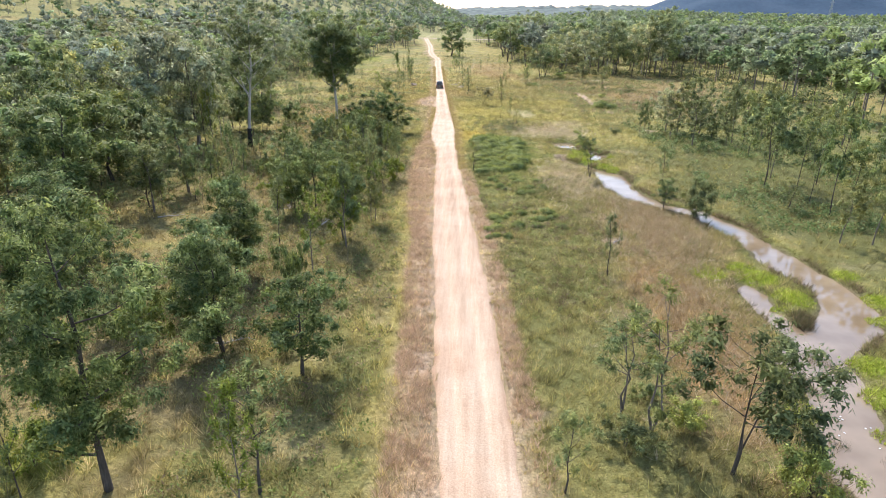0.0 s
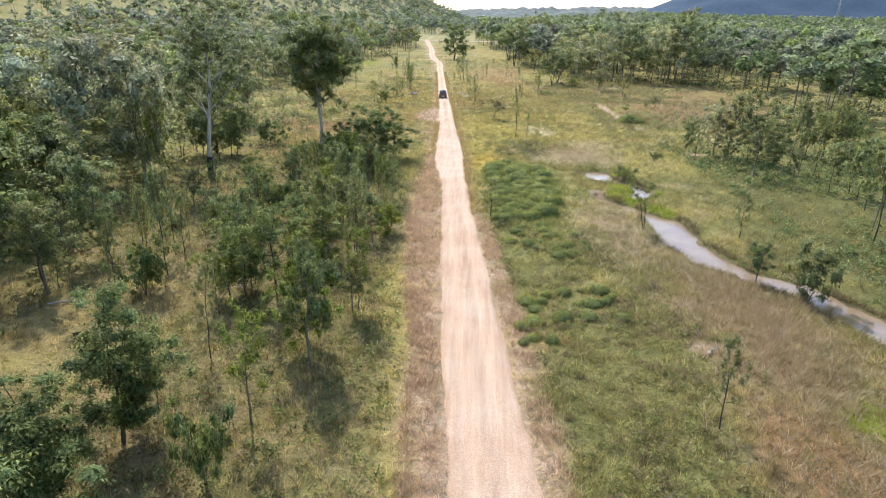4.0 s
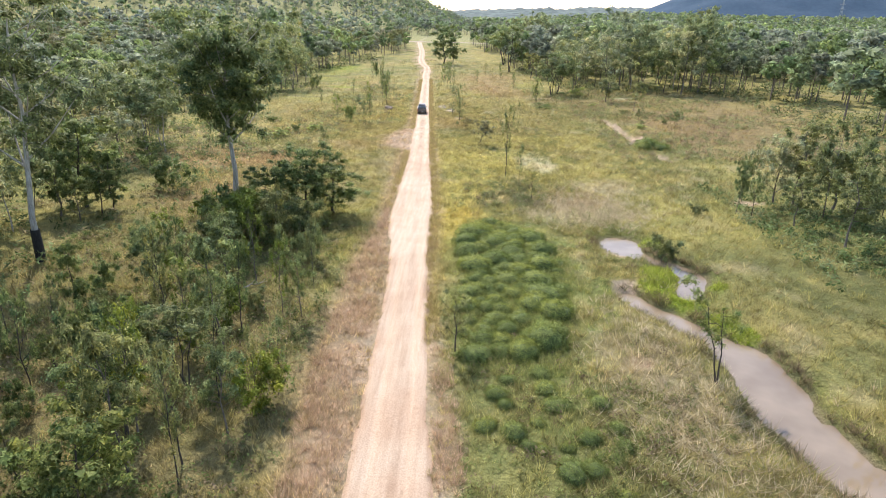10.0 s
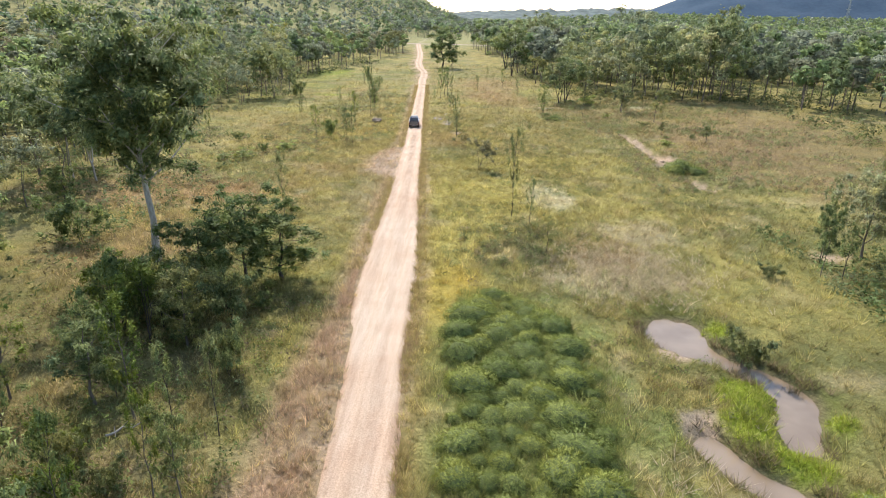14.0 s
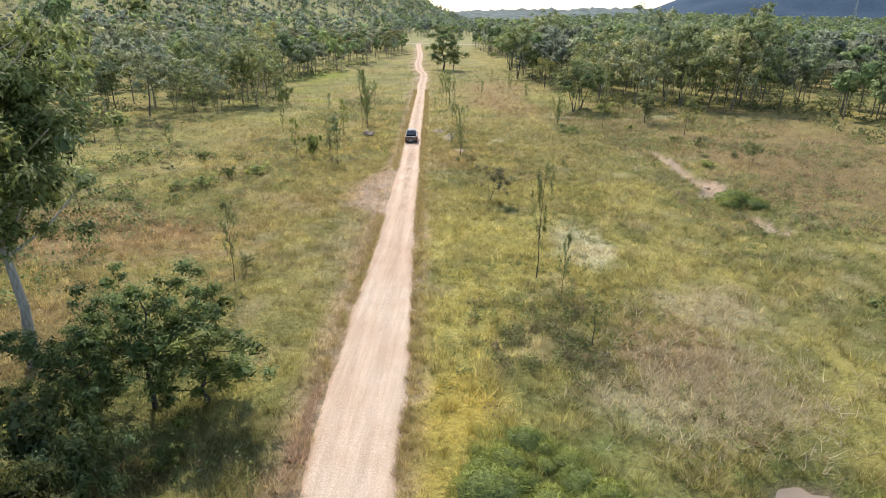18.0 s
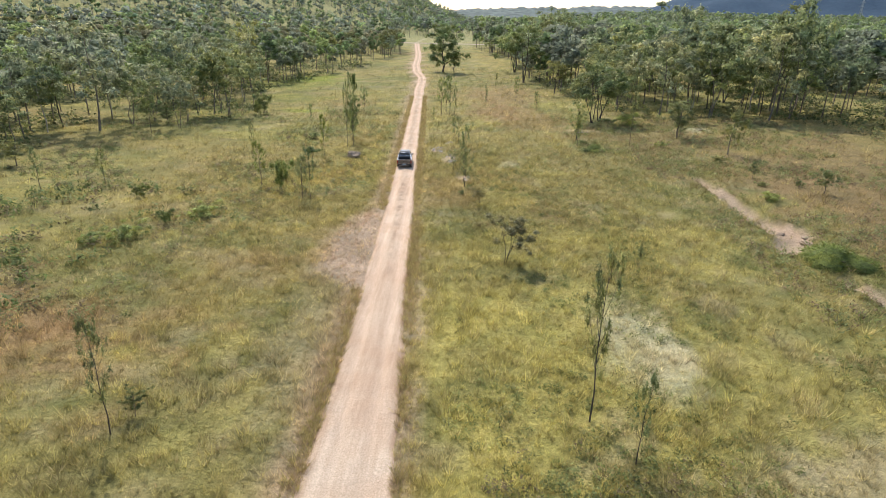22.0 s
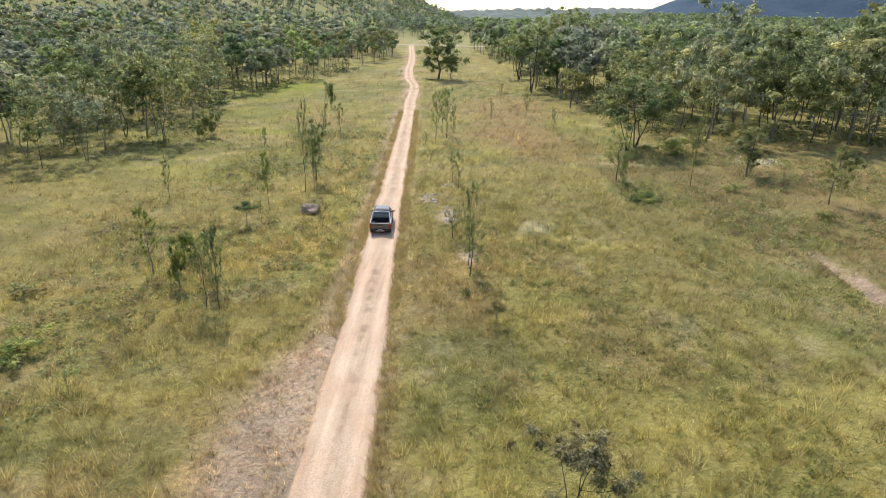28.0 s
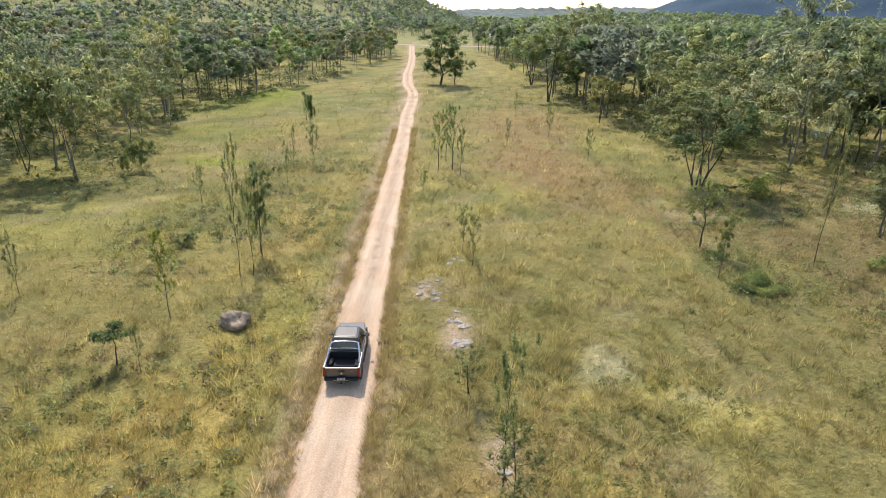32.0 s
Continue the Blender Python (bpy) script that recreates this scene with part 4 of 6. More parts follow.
# saplings
plant([(-7.5, 17.9, 5.9, 2.4), (-10.9, 39.5, 6.2, 2.0), (-14.8, 44.5, 5.6, 1.2), (-15.5, 40.2, 5.4, 1.0), (-20.1, 80.9, 4.8, 2.1), (-11.4, 68.3, 4.7, 1.6), (-10.3, 61.3, 4.8, 1.4), (-8.2, 51.2, 5.8, 1.5), (-15.7, 71.4, 7.0, 1.3),
       (-16.5, 49.8, 3.5, 1.0), (-10.3, 75.2, 4.4, 1.2), (-8.4, 65, 4.0, 1.0), (-8.2, 67.6, 3.8, 1.2), (-14.8, 72, 5.1, 1.5), (-16, 71.9, 4.6, 1.3), (-34.6, 77.6, 9.4, 2.8), (-33.7, 77.7, 8.9, 2.4),
       (-15.5, 109.9, 5.2, 1.5), (-34.3, 122.6, 4.8, 1.5), (-22.9, 152.3, 4.8, 1.6), (-17.1, 147.4, 4.8, 1.3), (-16.2, 147.2, 5.6, 1.3), (-19.6, 168.0, 5.4, 1.4)],
     "sapling", "sapling", "thin eucalypt sapling with a narrow crown", [(LEAF_GUM, BARK_DARK), (LEAF_LIGHT, BARK_GREY), (LEAF_GREY, BARK_DARK)], "saplings west of the track", 4)
plant([(10.4, 41.1, 4.1, 1.9), (4.2, 18.8, 4.1, 1.8), (0.6, 71.2, 3.9, 1.7), (29.1, 102.8, 5.1, 2.0), (32.2, 59.8, 4.1, 2.4), (21.9, 67.6, 4.6, 1.6), (5.5, 112.4, 6.3, 1.8), (6.9, 109.6, 4.6, 1.0),
       (7.7, 102.8, 4.2, 1.3), (28.7, 99.2, 4.4, 1.3), (-0.8, 153.5, 5.6, 1.6), (16.1, 183, 4.9, 1.9), (-2, 177.1, 3.5, 1.3), (-2.7, 179.8, 4.4, 1.3),
       (-2.2, 161.6, 3.4, 1.5), (-0.9, 155.5, 6.2, 1.7), (23.6, 180.3, 8.5, 1.5), (-6.8, 194.9, 3.4, 0.9)],
     "sapling", "sapling", "thin dark-stemmed sapling standing in the grass", [(LEAF_GREY, BARK_DARK), (LEAF_GUM, BARK_DARK)], "saplings east of the track", 4)
plant([(-17.0, 174.8, 6.9, 1.5), (-17.8, 174.4, 7.0, 1.3), (-17.5, 178.2, 5.2, 1.4), (-21.4, 180.2, 2.2, 0.8), (-18.5, 162.5, 2.3, 0.7), (-20.9, 207.8, 4.7, 1.4), (-21, 197.2, 4.7, 1.1), (-22.5, 205, 4.4, 1.0),
       (-5.9, 205.7, 7.2, 1.6), (-4.3, 207.4, 6.4, 1.3), (-3.3, 204.8, 4.8, 1.3), (-5.2, 212, 7, 1.7), (-27, 190, 4, 1.2), (-18, 150.6, 3.5, 1.6), (-39, 150, 4, 1.2), (-44, 147, 4.5, 1.4), (-30, 170, 3, 1.0), (10, 232, 4, 1.2),
       (3, 222, 4.2, 1.2), (6, 250, 4, 1.2), (13, 215, 4.4, 1.2), (-30, 240, 5, 1.5)],
     "sapling", "sapling", "thin lone sapling on the open grassland", [(LEAF_GUM, BARK_DARK), (LEAF_GREY, BARK_GREY), (LEAF_DARK, BARK_DARK)], "saplings on the grassland", 4)

# half-dry young trees east of the track
for x, y, h, w in ((2.6, 131.3, 4.2, 2.8), (0.8, 146.6, 3.4, 1.8)):
    tree("twin_eucalypt", 1, LEAF_DRY, BARK_DARK, "young_tree", "small half-dry tree with grey-brown leaves and dark stems", (x, y), h, w, 40 + 60 * x, "half-dry young trees")

# leaning wispy trees by the creek
tree("wispy", 1, LEAF_GUM, BARK_GREY, "wispy_tree", "leaning wispy tree with fine feathery leaves", (8.6, 22.9), 7.1, 3.0, 200, "creek trees", 0)
tree("wispy", 2, LEAF_GUM, BARK_GREY, "wispy_tree", "leaning wispy tree with fine feathery leaves", (7.6, 24.2), 5.6, 2.8, 120, "creek trees", 0)
tree("wispy", 3, LEAF_DARK, BARK_DARK, "wispy_tree", "dark leaning sparse tree at the water's edge", (14.1, 69.0), 5.4, 2.2, 30, "creek trees", 0)

# shrubs
plant([(-29.9, 102.2, 3.6, 3.6), (-16.5, 28, 3.4, 2.2), (-20.6, 73.1, 1.5, 1.5), (-11.2, 35.4, 2.8, 2.7), (-20.1, 150.3, 2.1, 1.8), (-39.3, 199.8, 4.5, 2.9),
       (-21.4, 154.9, 2.2, 1.9), (-28.3, 236, 3.6, 2.3), (-39, 202.2, 3.5, 2.5), (-26.6, 138, 1.0, 1.6), (-33, 146, 1.0, 2.0), (-10.5, 83.5, 2.0, 2.4), (-9.6, 28.4, 1.4, 2.0), (-18.5, 88.0, 3.4, 3.0), (-24, 180, 0.9, 1.6)],
     "shrub", "shrub", "dark green rounded shrub in the grass", [(LEAF_DARK, BARK_DARK), (LEAF_DARK, BARK_DARK), (LEAF_GUM, BARK_DARK)], "shrubs west of the track")
plant([(22.0, 56.0, 3.8, 3.2), (21.4, 62.8, 3.4, 1.9), (13.6, 19, 2.4, 2.6), (16.6, 87, 2.2, 2.2), (24.6, 201.5, 2.4, 4.6), (28, 200, 2.0, 4.0), (23.5, 99, 1.2, 2.2),
       (9, 25.5, 1.6, 2.6), (10.4, 23.4, 1.5, 2.4), (7.2, 21.8, 1.4, 2.2), (33.4, 158.3, 1.4, 2.4), (31.5, 152, 1.0, 1.8), (-1, 150.2, 1.0, 1.0), (37.8, 158.5, 1.4, 2.0), (28, 180, 1.0, 2.0), (33, 170, 1.1, 2.4)],
     "shrub", "shrub", "grey-green bushy shrub in the grass", [(LEAF_GREY, BARK_GREY), (LEAF_GUM, BARK_DARK), (LEAF_LUSH, BARK_DARK)], "shrubs east of the track")
plant([(-12.4, 86.8, 2.1, 4.0), (-15.8, 90.0, 2.3, 4.0), (-12.8, 89.6, 2.3, 3.4), (-14.8, 87.0, 2.0, 3.6), (-17.6, 89.6, 1.8, 3.4), (-17.4, 92.6, 1.6, 3.2), (-19.6, 93.0, 1.7, 3.0), (-15.2, 92.4, 2.0, 3.4), (-11.4, 91.6, 2.0, 3.0), (-18.8, 86.6, 1.6, 2.6)],
     "shrub", "shrub", "grey-green bush in the clump under the tall gum", [(LEAF_GUM, BARK_DARK), (LEAF_GREY, BARK_GREY), (LEAF_GUM, BARK_GREY)], "bushes under the gum")
plant([(-35.2, 95.6, 6.3, 4.0), (-32.2, 94.9, 5.4, 2.6), (-35.7, 92.5, 6.0, 3.0), (-36.8, 111.2, 4.6, 3.2), (-45.8, 111.6, 6.5, 5.7), (-33.1, 91.2, 4.5, 3.8), (-35.6, 50.8, 8.1, 5.2), (-29.9, 53.3, 6.0, 3.0), (-19.4, 77.1, 5.5, 3.7), (-40, 66, 8.6, 5.5), (-36.5, 66.5, 8.0, 4.5), (-42, 58, 8.8, 5.5)],
     "bushy", "leafy_tree", "leafy tree at the edge of the woodland", [(LEAF_DARK, BARK_DARK), (LEAF_DEEP, BARK_DARK), (LEAF_GUM, BARK_GREY)], "woodland edge trees")
tree("flat_top", 0, LEAF_DARK, BARK_DARK, "shrub", "small dark flat-topped shrub on a thin stem", (-20.0, 163.0), 2.0, 1.8, 40)
tree("shrub", 1, LEAF_LIGHT, BARK_GREY, "shrub", "light yellow-green bush under the tall gum", (-22.6, 93.6), 2.2, 3.0, 80)
for x, y, h, w in ((-24.5, 140.2, 1.2, 3.4), (-28.1, 133.6, 1.3, 3.2), (-30.2, 132.6, 1.0, 2.4)):
    tree("shrub", 2, LEAF_LUSH, BARK_GREY, "shrub", "bright green low bush in the grass", (x, y), h, w, 80, "bright bushes")

# the thicket between the track and the western woods
tx_, ty_ = np.meshgrid(np.arange(-27, -6, 2.7), np.arange(14, 93, 2.9))
tx_, ty_ = tx_.ravel() + rng.uniform(-1.2, 1.2, tx_.size), ty_.ravel() + rng.uniform(-1.2, 1.2, tx_.size)
gappy = np.minimum(np.hypot((tx_ + 22) / 6, (ty_ - 44) / 8), np.hypot((tx_ + 24) / 6, (ty_ - 92) / 8))
keep = (rng.random(len(tx_)) < np.where(ty_ > 42, 0.9, 0.6) * smooth(fbm(tx_, ty_, 11, 160, 2), np.where(ty_ > 42, 0.26, 0.34), np.where(ty_ > 42, 0.48, 0.56))) & (gappy > 1) & ((tx_ > -17) | (ty_ < 78)) & (tx_ < road_x(ty_) - road_half(ty_) - 4.2 - 0.8 * (ty_ < 40))
for x, y in zip(tx_[keep], ty_[keep]):
    kind = pick.choice(["eucalypt", "sapling", "sapling", "sapling", "bushy", "shrub", "shrub", "twin_eucalypt"])
    hgt = {"eucalypt": pick.uniform(4, 6.5), "twin_eucalypt": pick.uniform(3.5, 5.5), "sapling": pick.uniform(3, 6), "bushy": pick.uniform(3, 5.5), "shrub": pick.uniform(1.3, 2.8)}[kind]
    wid = hgt * {"eucalypt": 0.46, "twin_eucalypt": 0.6, "sapling": 0.3, "bushy": 0.6, "shrub": 1.0}[kind]
    leaf, bark = pick.choice([(LEAF_DARK, BARK_DARK), (LEAF_DARK, BARK_DARK), (LEAF_GUM, BARK_DARK), (LEAF_GREY, BARK_GREY), (LEAF_LIGHT, BARK_DARK)])
    tree(kind, pick.randrange(3), leaf, bark, "shrub" if kind == "shrub" else "thicket_tree", "slim young tree in the roadside thicket" if kind != "shrub" else "leafy shrub in the roadside thicket",
         (float(x), float(y)), hgt, wid, pick.uniform(0, 360), "thicket beside the track")

# ---- woodland ----
EDGE_R = ([-20, 70, 71, 115, 116, 206, 210, 243, 267, 310, 360, 454, 520, 620], [36, 36, 31, 33, 66, 66, 28, 22, 17, 16, 14, 5, 0, 60])
EDGE_L = ([-20, 20, 45, 60, 77, 91, 101, 120, 130, 150, 158, 168, 174, 185, 200, 237, 271, 297, 335, 420, 520, 620], [-26, -28, -38, -33, -35, -36, -36, -36, -43, -58, -62, -51, -44, -43, -41, -50, -48, -44, -39, -37, -50, -120])


def wood(x, y):
    """How thick the woodland stands, 0 to 1."""
    right, left = x - np.interp(y, *EDGE_R), np.interp(y, *EDGE_L) - x
    thin = np.where(y < 150, 0.55, 0.95)
    thin_r = np.where(y < 116, 0.35, np.where(y < 195, 0.4, 0.95))
    return np.where(right > 0, thin_r, np.where(left > 0, thin, 0))


step = 6.7
sx, sy = np.meshgrid(np.arange(-270, 290, step), np.arange(-10, 520, step))
sx, sy = sx.ravel() + rng.uniform(-2.6, 2.6, sx.size), sy.ravel() + rng.uniform(-2.6, 2.6, sx.size)
gap_wood = fbm(sx, sy, 24, 120, 2)
front = np.where((sx > 0) & (sy > 150), 0.72, 1.0)
west_near = (sx < 0) & (sx > -112) & (sy < 150)
keep = ~west_near & (rng.random(len(sx)) < front * wood(sx, sy) * (0.35 + 1.3 * smooth(gap_wood, 0.3, 0.6))) & (np.abs(sx) < 28 + 0.75 * (sy + 8))
sx, sy = sx[keep], sy[keep]
# the western wood stands thicker
ex, ey = np.meshgrid(np.arange(-112, -24, 4.9), np.arange(14, 152, 4.9))
ex, ey = ex.ravel() + rng.uniform(-2.1, 2.1, ex.size), ey.ravel() + rng.uniform(-2.1, 2.1, ex.size)
keep = (ex < np.interp(ey, *EDGE_L)) & (rng.random(len(ex)) < 0.3 + 0.65 * smooth(fbm(ex, ey, 16, 125, 2), 0.3, 0.55)) & (-ex < 30 + 0.75 * (ey + 8))
sx, sy = np.r_[sx, ex[keep]], np.r_[sy, ey[keep]]
single = ((sx > -56) & (sx < 62) & (sy < 150) & (sy > 15)) | ((np.abs(sx) < 66) & (sy >= 150) & (sy < 250))
stand_looks = [(LEAF_DARK, BARK_DARK), (LEAF_GUM, BARK_DARK), (LEAF_GREY, BARK_DARK), (LEAF_GREY, BARK_GREY)]
ex, ey = np.meshgrid(np.arange(28, 64, 4.6), np.arange(58, 108, 4.6))
ex, ey = ex.ravel() + rng.uniform(-2, 2, ex.size), ey.ravel() + rng.uniform(-2, 2, ex.size)
for x, y in zip(ex, ey):
    if x < np.interp(y, [58, 68, 82, 92, 100, 108], [33, 33, 32, 30, 34, 42]) or pick.random() > 0.62:
        continue
    h = pick.uniform(5.5, 10.5)
    leaf, bark = pick.choice(stand_looks)
    kind = pick.choice(["wood_eucalypt", "wood_twin", "sapling", "wood_eucalypt"])
    tree(kind, pick.randrange(3), leaf, bark, "woodland_tree", "slim eucalypt in the stand beyond the creek", (float(x), float(y)), h, h * (0.27 if kind == "sapling" else 0.46) * pick.uniform(0.8, 1.15), pick.uniform(0, 360), "stand beyond the creek")
wood_looks = [(LEAF_WOOD, BARK_GREY), (LEAF_WOOD_GREY, BARK_GREY), (LEAF_GUM, BARK_DARK), (LEAF_WOOD, BARK_PALE)]
for x, y in zip(sx[single], sy[single]):
    kind = pick.choice(["wood_eucalypt", "wood_eucalypt", "wood_twin", "bushy", "sapling"] if y < 150 else ["wood_eucalypt", "wood_eucalypt", "wood_twin"])
    deep = float(np.clip(max(x - np.interp(y, *EDGE_R), np.interp(y, *EDGE_L) - x) / 22, 0, 1))
    h = pick.uniform(5.5, 10.5) if y < 150 else pick.uniform(6, 10.5) + 3.5 * deep if x < 0 else pick.uniform(7, 11.5) + 5.0 * deep
    if kind == "sapling":
        h *= 0.75
    w = h * {"wood_eucalypt": 0.55, "wood_twin": 0.62, "bushy": 0.66, "sapling": 0.28}[kind] * pick.uniform(0.8, 1.15)
    leaf, bark = pick.choice(wood_looks)
    tree(kind, pick.randrange(3), leaf, bark, "woodland_tree", "eucalypt of the open woodland beside the grassland", (float(x), float(y)), h, w, pick.uniform(0, 360), "woodland trees")

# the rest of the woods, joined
# grey-green leaf tints, lightened further to take in the haze of distance
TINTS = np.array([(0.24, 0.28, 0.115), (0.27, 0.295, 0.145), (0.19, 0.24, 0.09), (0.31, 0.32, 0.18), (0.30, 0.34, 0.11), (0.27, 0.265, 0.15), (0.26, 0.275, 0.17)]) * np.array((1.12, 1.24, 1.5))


def far_tree(seed, clumps, sprays, size, shape, top):
    """A light tree of unit height for the distance: clumps of foliage with sprays, and a three-sided stem."""
    r = np.random.default_rng(seed)
    lift = r.uniform(0.0, 1.0, clumps)
    wide = 0.19 * np.sin(np.pi * (0.18 + 0.72 * lift)) * r.uniform(0.55, 1.15, clumps)
    a = np.arange(clumps) * 2.4 + r.random(clumps)
    c = np.c_[np.cos(a) * wide, np.sin(a) * wide, 0.40 + 0.50 * lift]
    rad = r.uniform(0.075, 0.125, clumps) * (11 / clumps) ** 0.4
    lc, lf, lw = lumps(c, rad * 0.95, shape, r, 0.8)
    k = r.integers(0, clumps, sprays)
    d = r.normal(size=(sprays, 3)) + np.array((0, 0, 0.2))
    d /= np.linalg.norm(d, axis=1)[:, None]
    q = c[k] + d * rad[k][:, None] * r.uniform(0.75, 1.15, (sprays, 1)) * np.array((1, 1, 0.8))
    face = d * 0.8 + r.normal(size=(sprays, 3)) * 0.4 + np.array((0, 0, 0.35))
    face /= np.linalg.norm(face, axis=1)[:, None]
    side = np.cross(face, r.normal(size=(sprays, 3)))
    side /= np.linalg.norm(side, axis=1)[:, None]
    other = np.cross(face, side)
    turn = (np.arange(3) * 2.094 + r.normal(size=(sprays, 3)) * 0.35)[:, :, None]
    off = (side[:, None, :] * np.cos(turn) + other[:, None, :] * np.sin(turn)) * (size * r.uniform(0.7, 1.3, sprays))[:, None, None]
    leaf = np.concatenate([lc[lf].reshape(-1, 3), (q[:, None, :] + off).reshape(-1, 3)])
    ways = d * 0.65 + r.normal(size=(sprays, 3)) * 0.4 + np.array((0, 0, 0.65))
    ways = np.repeat(ways / np.linalg.norm(ways, axis=1)[:, None], 3, 0)
    hue = r.uniform(0.72, 1.25, clumps)
    hue = np.concatenate([np.repeat(hue, len(lc) // clumps), np.repeat(hue[k], 3)])
    b, t = 0.011, 0.006
    s = np.array([(b * math.cos(u), b * math.sin(u), 0) for u in (0, 2.1, 4.2)] + [(t * math.cos(u) + 0.02, t * math.sin(u), 0.6) for u in (0, 2.1, 4.2)])
    f = [(0, 1, 4), (0, 4, 3), (1, 2, 5), (1, 5, 4), (2, 0, 3), (2, 3, 5)]
    return leaf * np.array((top, top, 1)), np.concatenate([lw[lf].reshape(-1, 3), ways]), hue[:, None], s[np.array(f).ravel()]


def joined_wood(name, x, y, h, label, clumps, sprays, size, shape, tints, wide_by=1.0):
    protos = [far_tree(300 + k, clumps, sprays, size, shape, wide_by) for k in range(7)]
    co, tint, index, ways = [], [], [], []
    z = ground_z(x, y) - 0.1
    for k in range(len(x)):
        leaf, way, hue, s = protos[k % 7]
        a, wide = rng.random() * 6.28, h[k] * rng.uniform(0.85, 1.25)
        rot = np.array(((math.cos(a), -math.sin(a), 0), (math.sin(a), math.cos(a), 0), (0, 0, 1)))
        scale = np.array((wide, wide, h[k]))
        spot = np.array((x[k], y[k], z[k]))
        co.append((leaf @ rot.T) * scale + spot)
        tint.append(hue * tints[k])
        index.append(np.zeros(len(leaf) // 3))
        ways.append(way @ rot.T)
        co.append((s @ rot.T) * scale + spot)
        tint.append(np.tile((0.1, 0.1, 0.1), (len(s), 1)))
        index.append(np.ones(len(s) // 3))
        out = s * np.array((60, 60, 0)) + np.array((0, 0, 0.05))
        ways.append((out / np.linalg.norm(out, axis=1)[:, None]) @ rot.T)
    co, tint, index = np.concatenate(co), np.concatenate(tint), np.concatenate(index)
    ob = part(name, np_mesh(name, co, np.arange(len(co)).reshape(-1, 3), [WOODS, BARK_GREY], tint, index, normals=np.concatenate(ways)))
    return tagged(ob, label, "woodland", kind="stuff")


jx, jy = sx[~single], sy[~single]
jt = TINTS[rng.integers(0, len(TINTS), len(jx))] * rng.uniform(0.8, 1.2, (len(jx), 1))
autumn = ((fbm(jx, jy, 40, 140, 2) > 0.6) & (jx < -20))[:, None]
jt = np.where(autumn, jt * 0.6 + np.array((0.34, 0.25, 0.10)) * 0.4, jt)
jh = np.where(jx < 0, rng.uniform(8, 14, len(jx)), rng.uniform(10.5, 18.5, len(jx)))
close = (np.abs(jx) < 190) & (jy < 360)
joined_wood("woodland", jx[close], jy[close], jh[close], "eucalypt woodland with grey-green crowns and thin trunks", 18, 150, 0.023, ICO, jt[close])
joined_wood("woodland", jx[~close], jy[~close], jh[~close], "thick eucalypt woodland farther off", 9, 48, 0.033, ICO, jt[~close])

# far valley and hillside
fxx, fyy = rng.uniform(-1, 1, 7600), rng.uniform(500, 1700, 7600)
fxx = fxx * (fyy * 0.85)
meadow = (fyy < 660) & (np.abs(fxx + 45) < 75)
hill = hills(fxx, fyy) > 4
keep = ~meadow & (rng.random(7600) < np.where(fxx < 0, 0.22, 0.8))
fxx, fyy = fxx[keep], fyy[keep]
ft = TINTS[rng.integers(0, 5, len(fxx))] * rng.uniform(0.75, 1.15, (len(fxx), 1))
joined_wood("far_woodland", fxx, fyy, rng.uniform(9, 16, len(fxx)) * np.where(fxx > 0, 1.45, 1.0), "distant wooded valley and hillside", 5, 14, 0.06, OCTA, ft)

hx, hy = rng.uniform(-1000, 30, 8000), rng.uniform(430, 1500, 8000)
keep = (hills(hx, hy) > 0.8) & (-hx < 0.82 * hy) & (rng.random(8000) < 0.28 + 0.72 * smooth(fbm(hx, hy, 60, 150, 2), 0.35, 0.6))
hx, hy = hx[keep], hy[keep]
# hillside crowns turned bluish as well, haze put into the leaf colour
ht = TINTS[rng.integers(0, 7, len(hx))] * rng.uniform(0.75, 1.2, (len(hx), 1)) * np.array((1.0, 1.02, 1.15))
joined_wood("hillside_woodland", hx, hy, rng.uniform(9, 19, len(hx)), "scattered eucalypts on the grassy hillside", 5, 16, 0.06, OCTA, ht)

# blue ranges on the horizon, haze and cloud shade mixed into their base colour
HAZED_RANGE, nodes, links, p = material("far_range")
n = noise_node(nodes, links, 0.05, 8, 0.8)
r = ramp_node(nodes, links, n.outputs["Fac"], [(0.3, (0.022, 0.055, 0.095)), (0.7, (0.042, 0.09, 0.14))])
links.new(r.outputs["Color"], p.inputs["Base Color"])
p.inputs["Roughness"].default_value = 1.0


# base colour paled to carry the haze over the low hills
HAZED_LOW_RANGE = plain("hazed_low_range", (0.13, 0.165, 0.15), 1.0, 0, 0.03, 0.4)


def far_range(x0, x1, y, rise, seed, label, mat=HAZED_RANGE, trees=0.0, climb=0.0):
    u, v = np.meshgrid(np.linspace(0, 1, 420 if trees else 90), np.linspace(0, 1, 24))
    x = x0 + (x1 - x0) * u
    prof = smooth(u, 0, 0.25) * (1 - smooth(u, 0.85, 1.0)) * (0.75 + 0.5 * fbm(u * 1000, u * 0 + seed, 140, seed))
    z = rise * prof * smooth(v, 0, 1) * (1 - climb + 2 * climb * u) * (0.85 + 0.3 * fbm(x, v * 900, 120, seed + 3)) - 6 + trees * smooth(v, 0.8, 1) * fbm(x, v * 0, 16, seed + 5, 2)
    ii = np.arange(u.size).reshape(u.shape)
    faces = np.stack([ii[:-1, :-1], ii[:-1, 1:], ii[1:, 1:], ii[1:, :-1]], -1).reshape(-1, 4)
    ob = part("backdrop", np_mesh("backdrop", np.c_[x.ravel(), (y + 700 * v).ravel(), z.ravel()], faces, mat, soft=True))
    return tagged(ob, label, "hills", kind="structure")


far_range(430, 3500, 2300, 200, 4, "wooded range on the horizon, coloured haze blue")
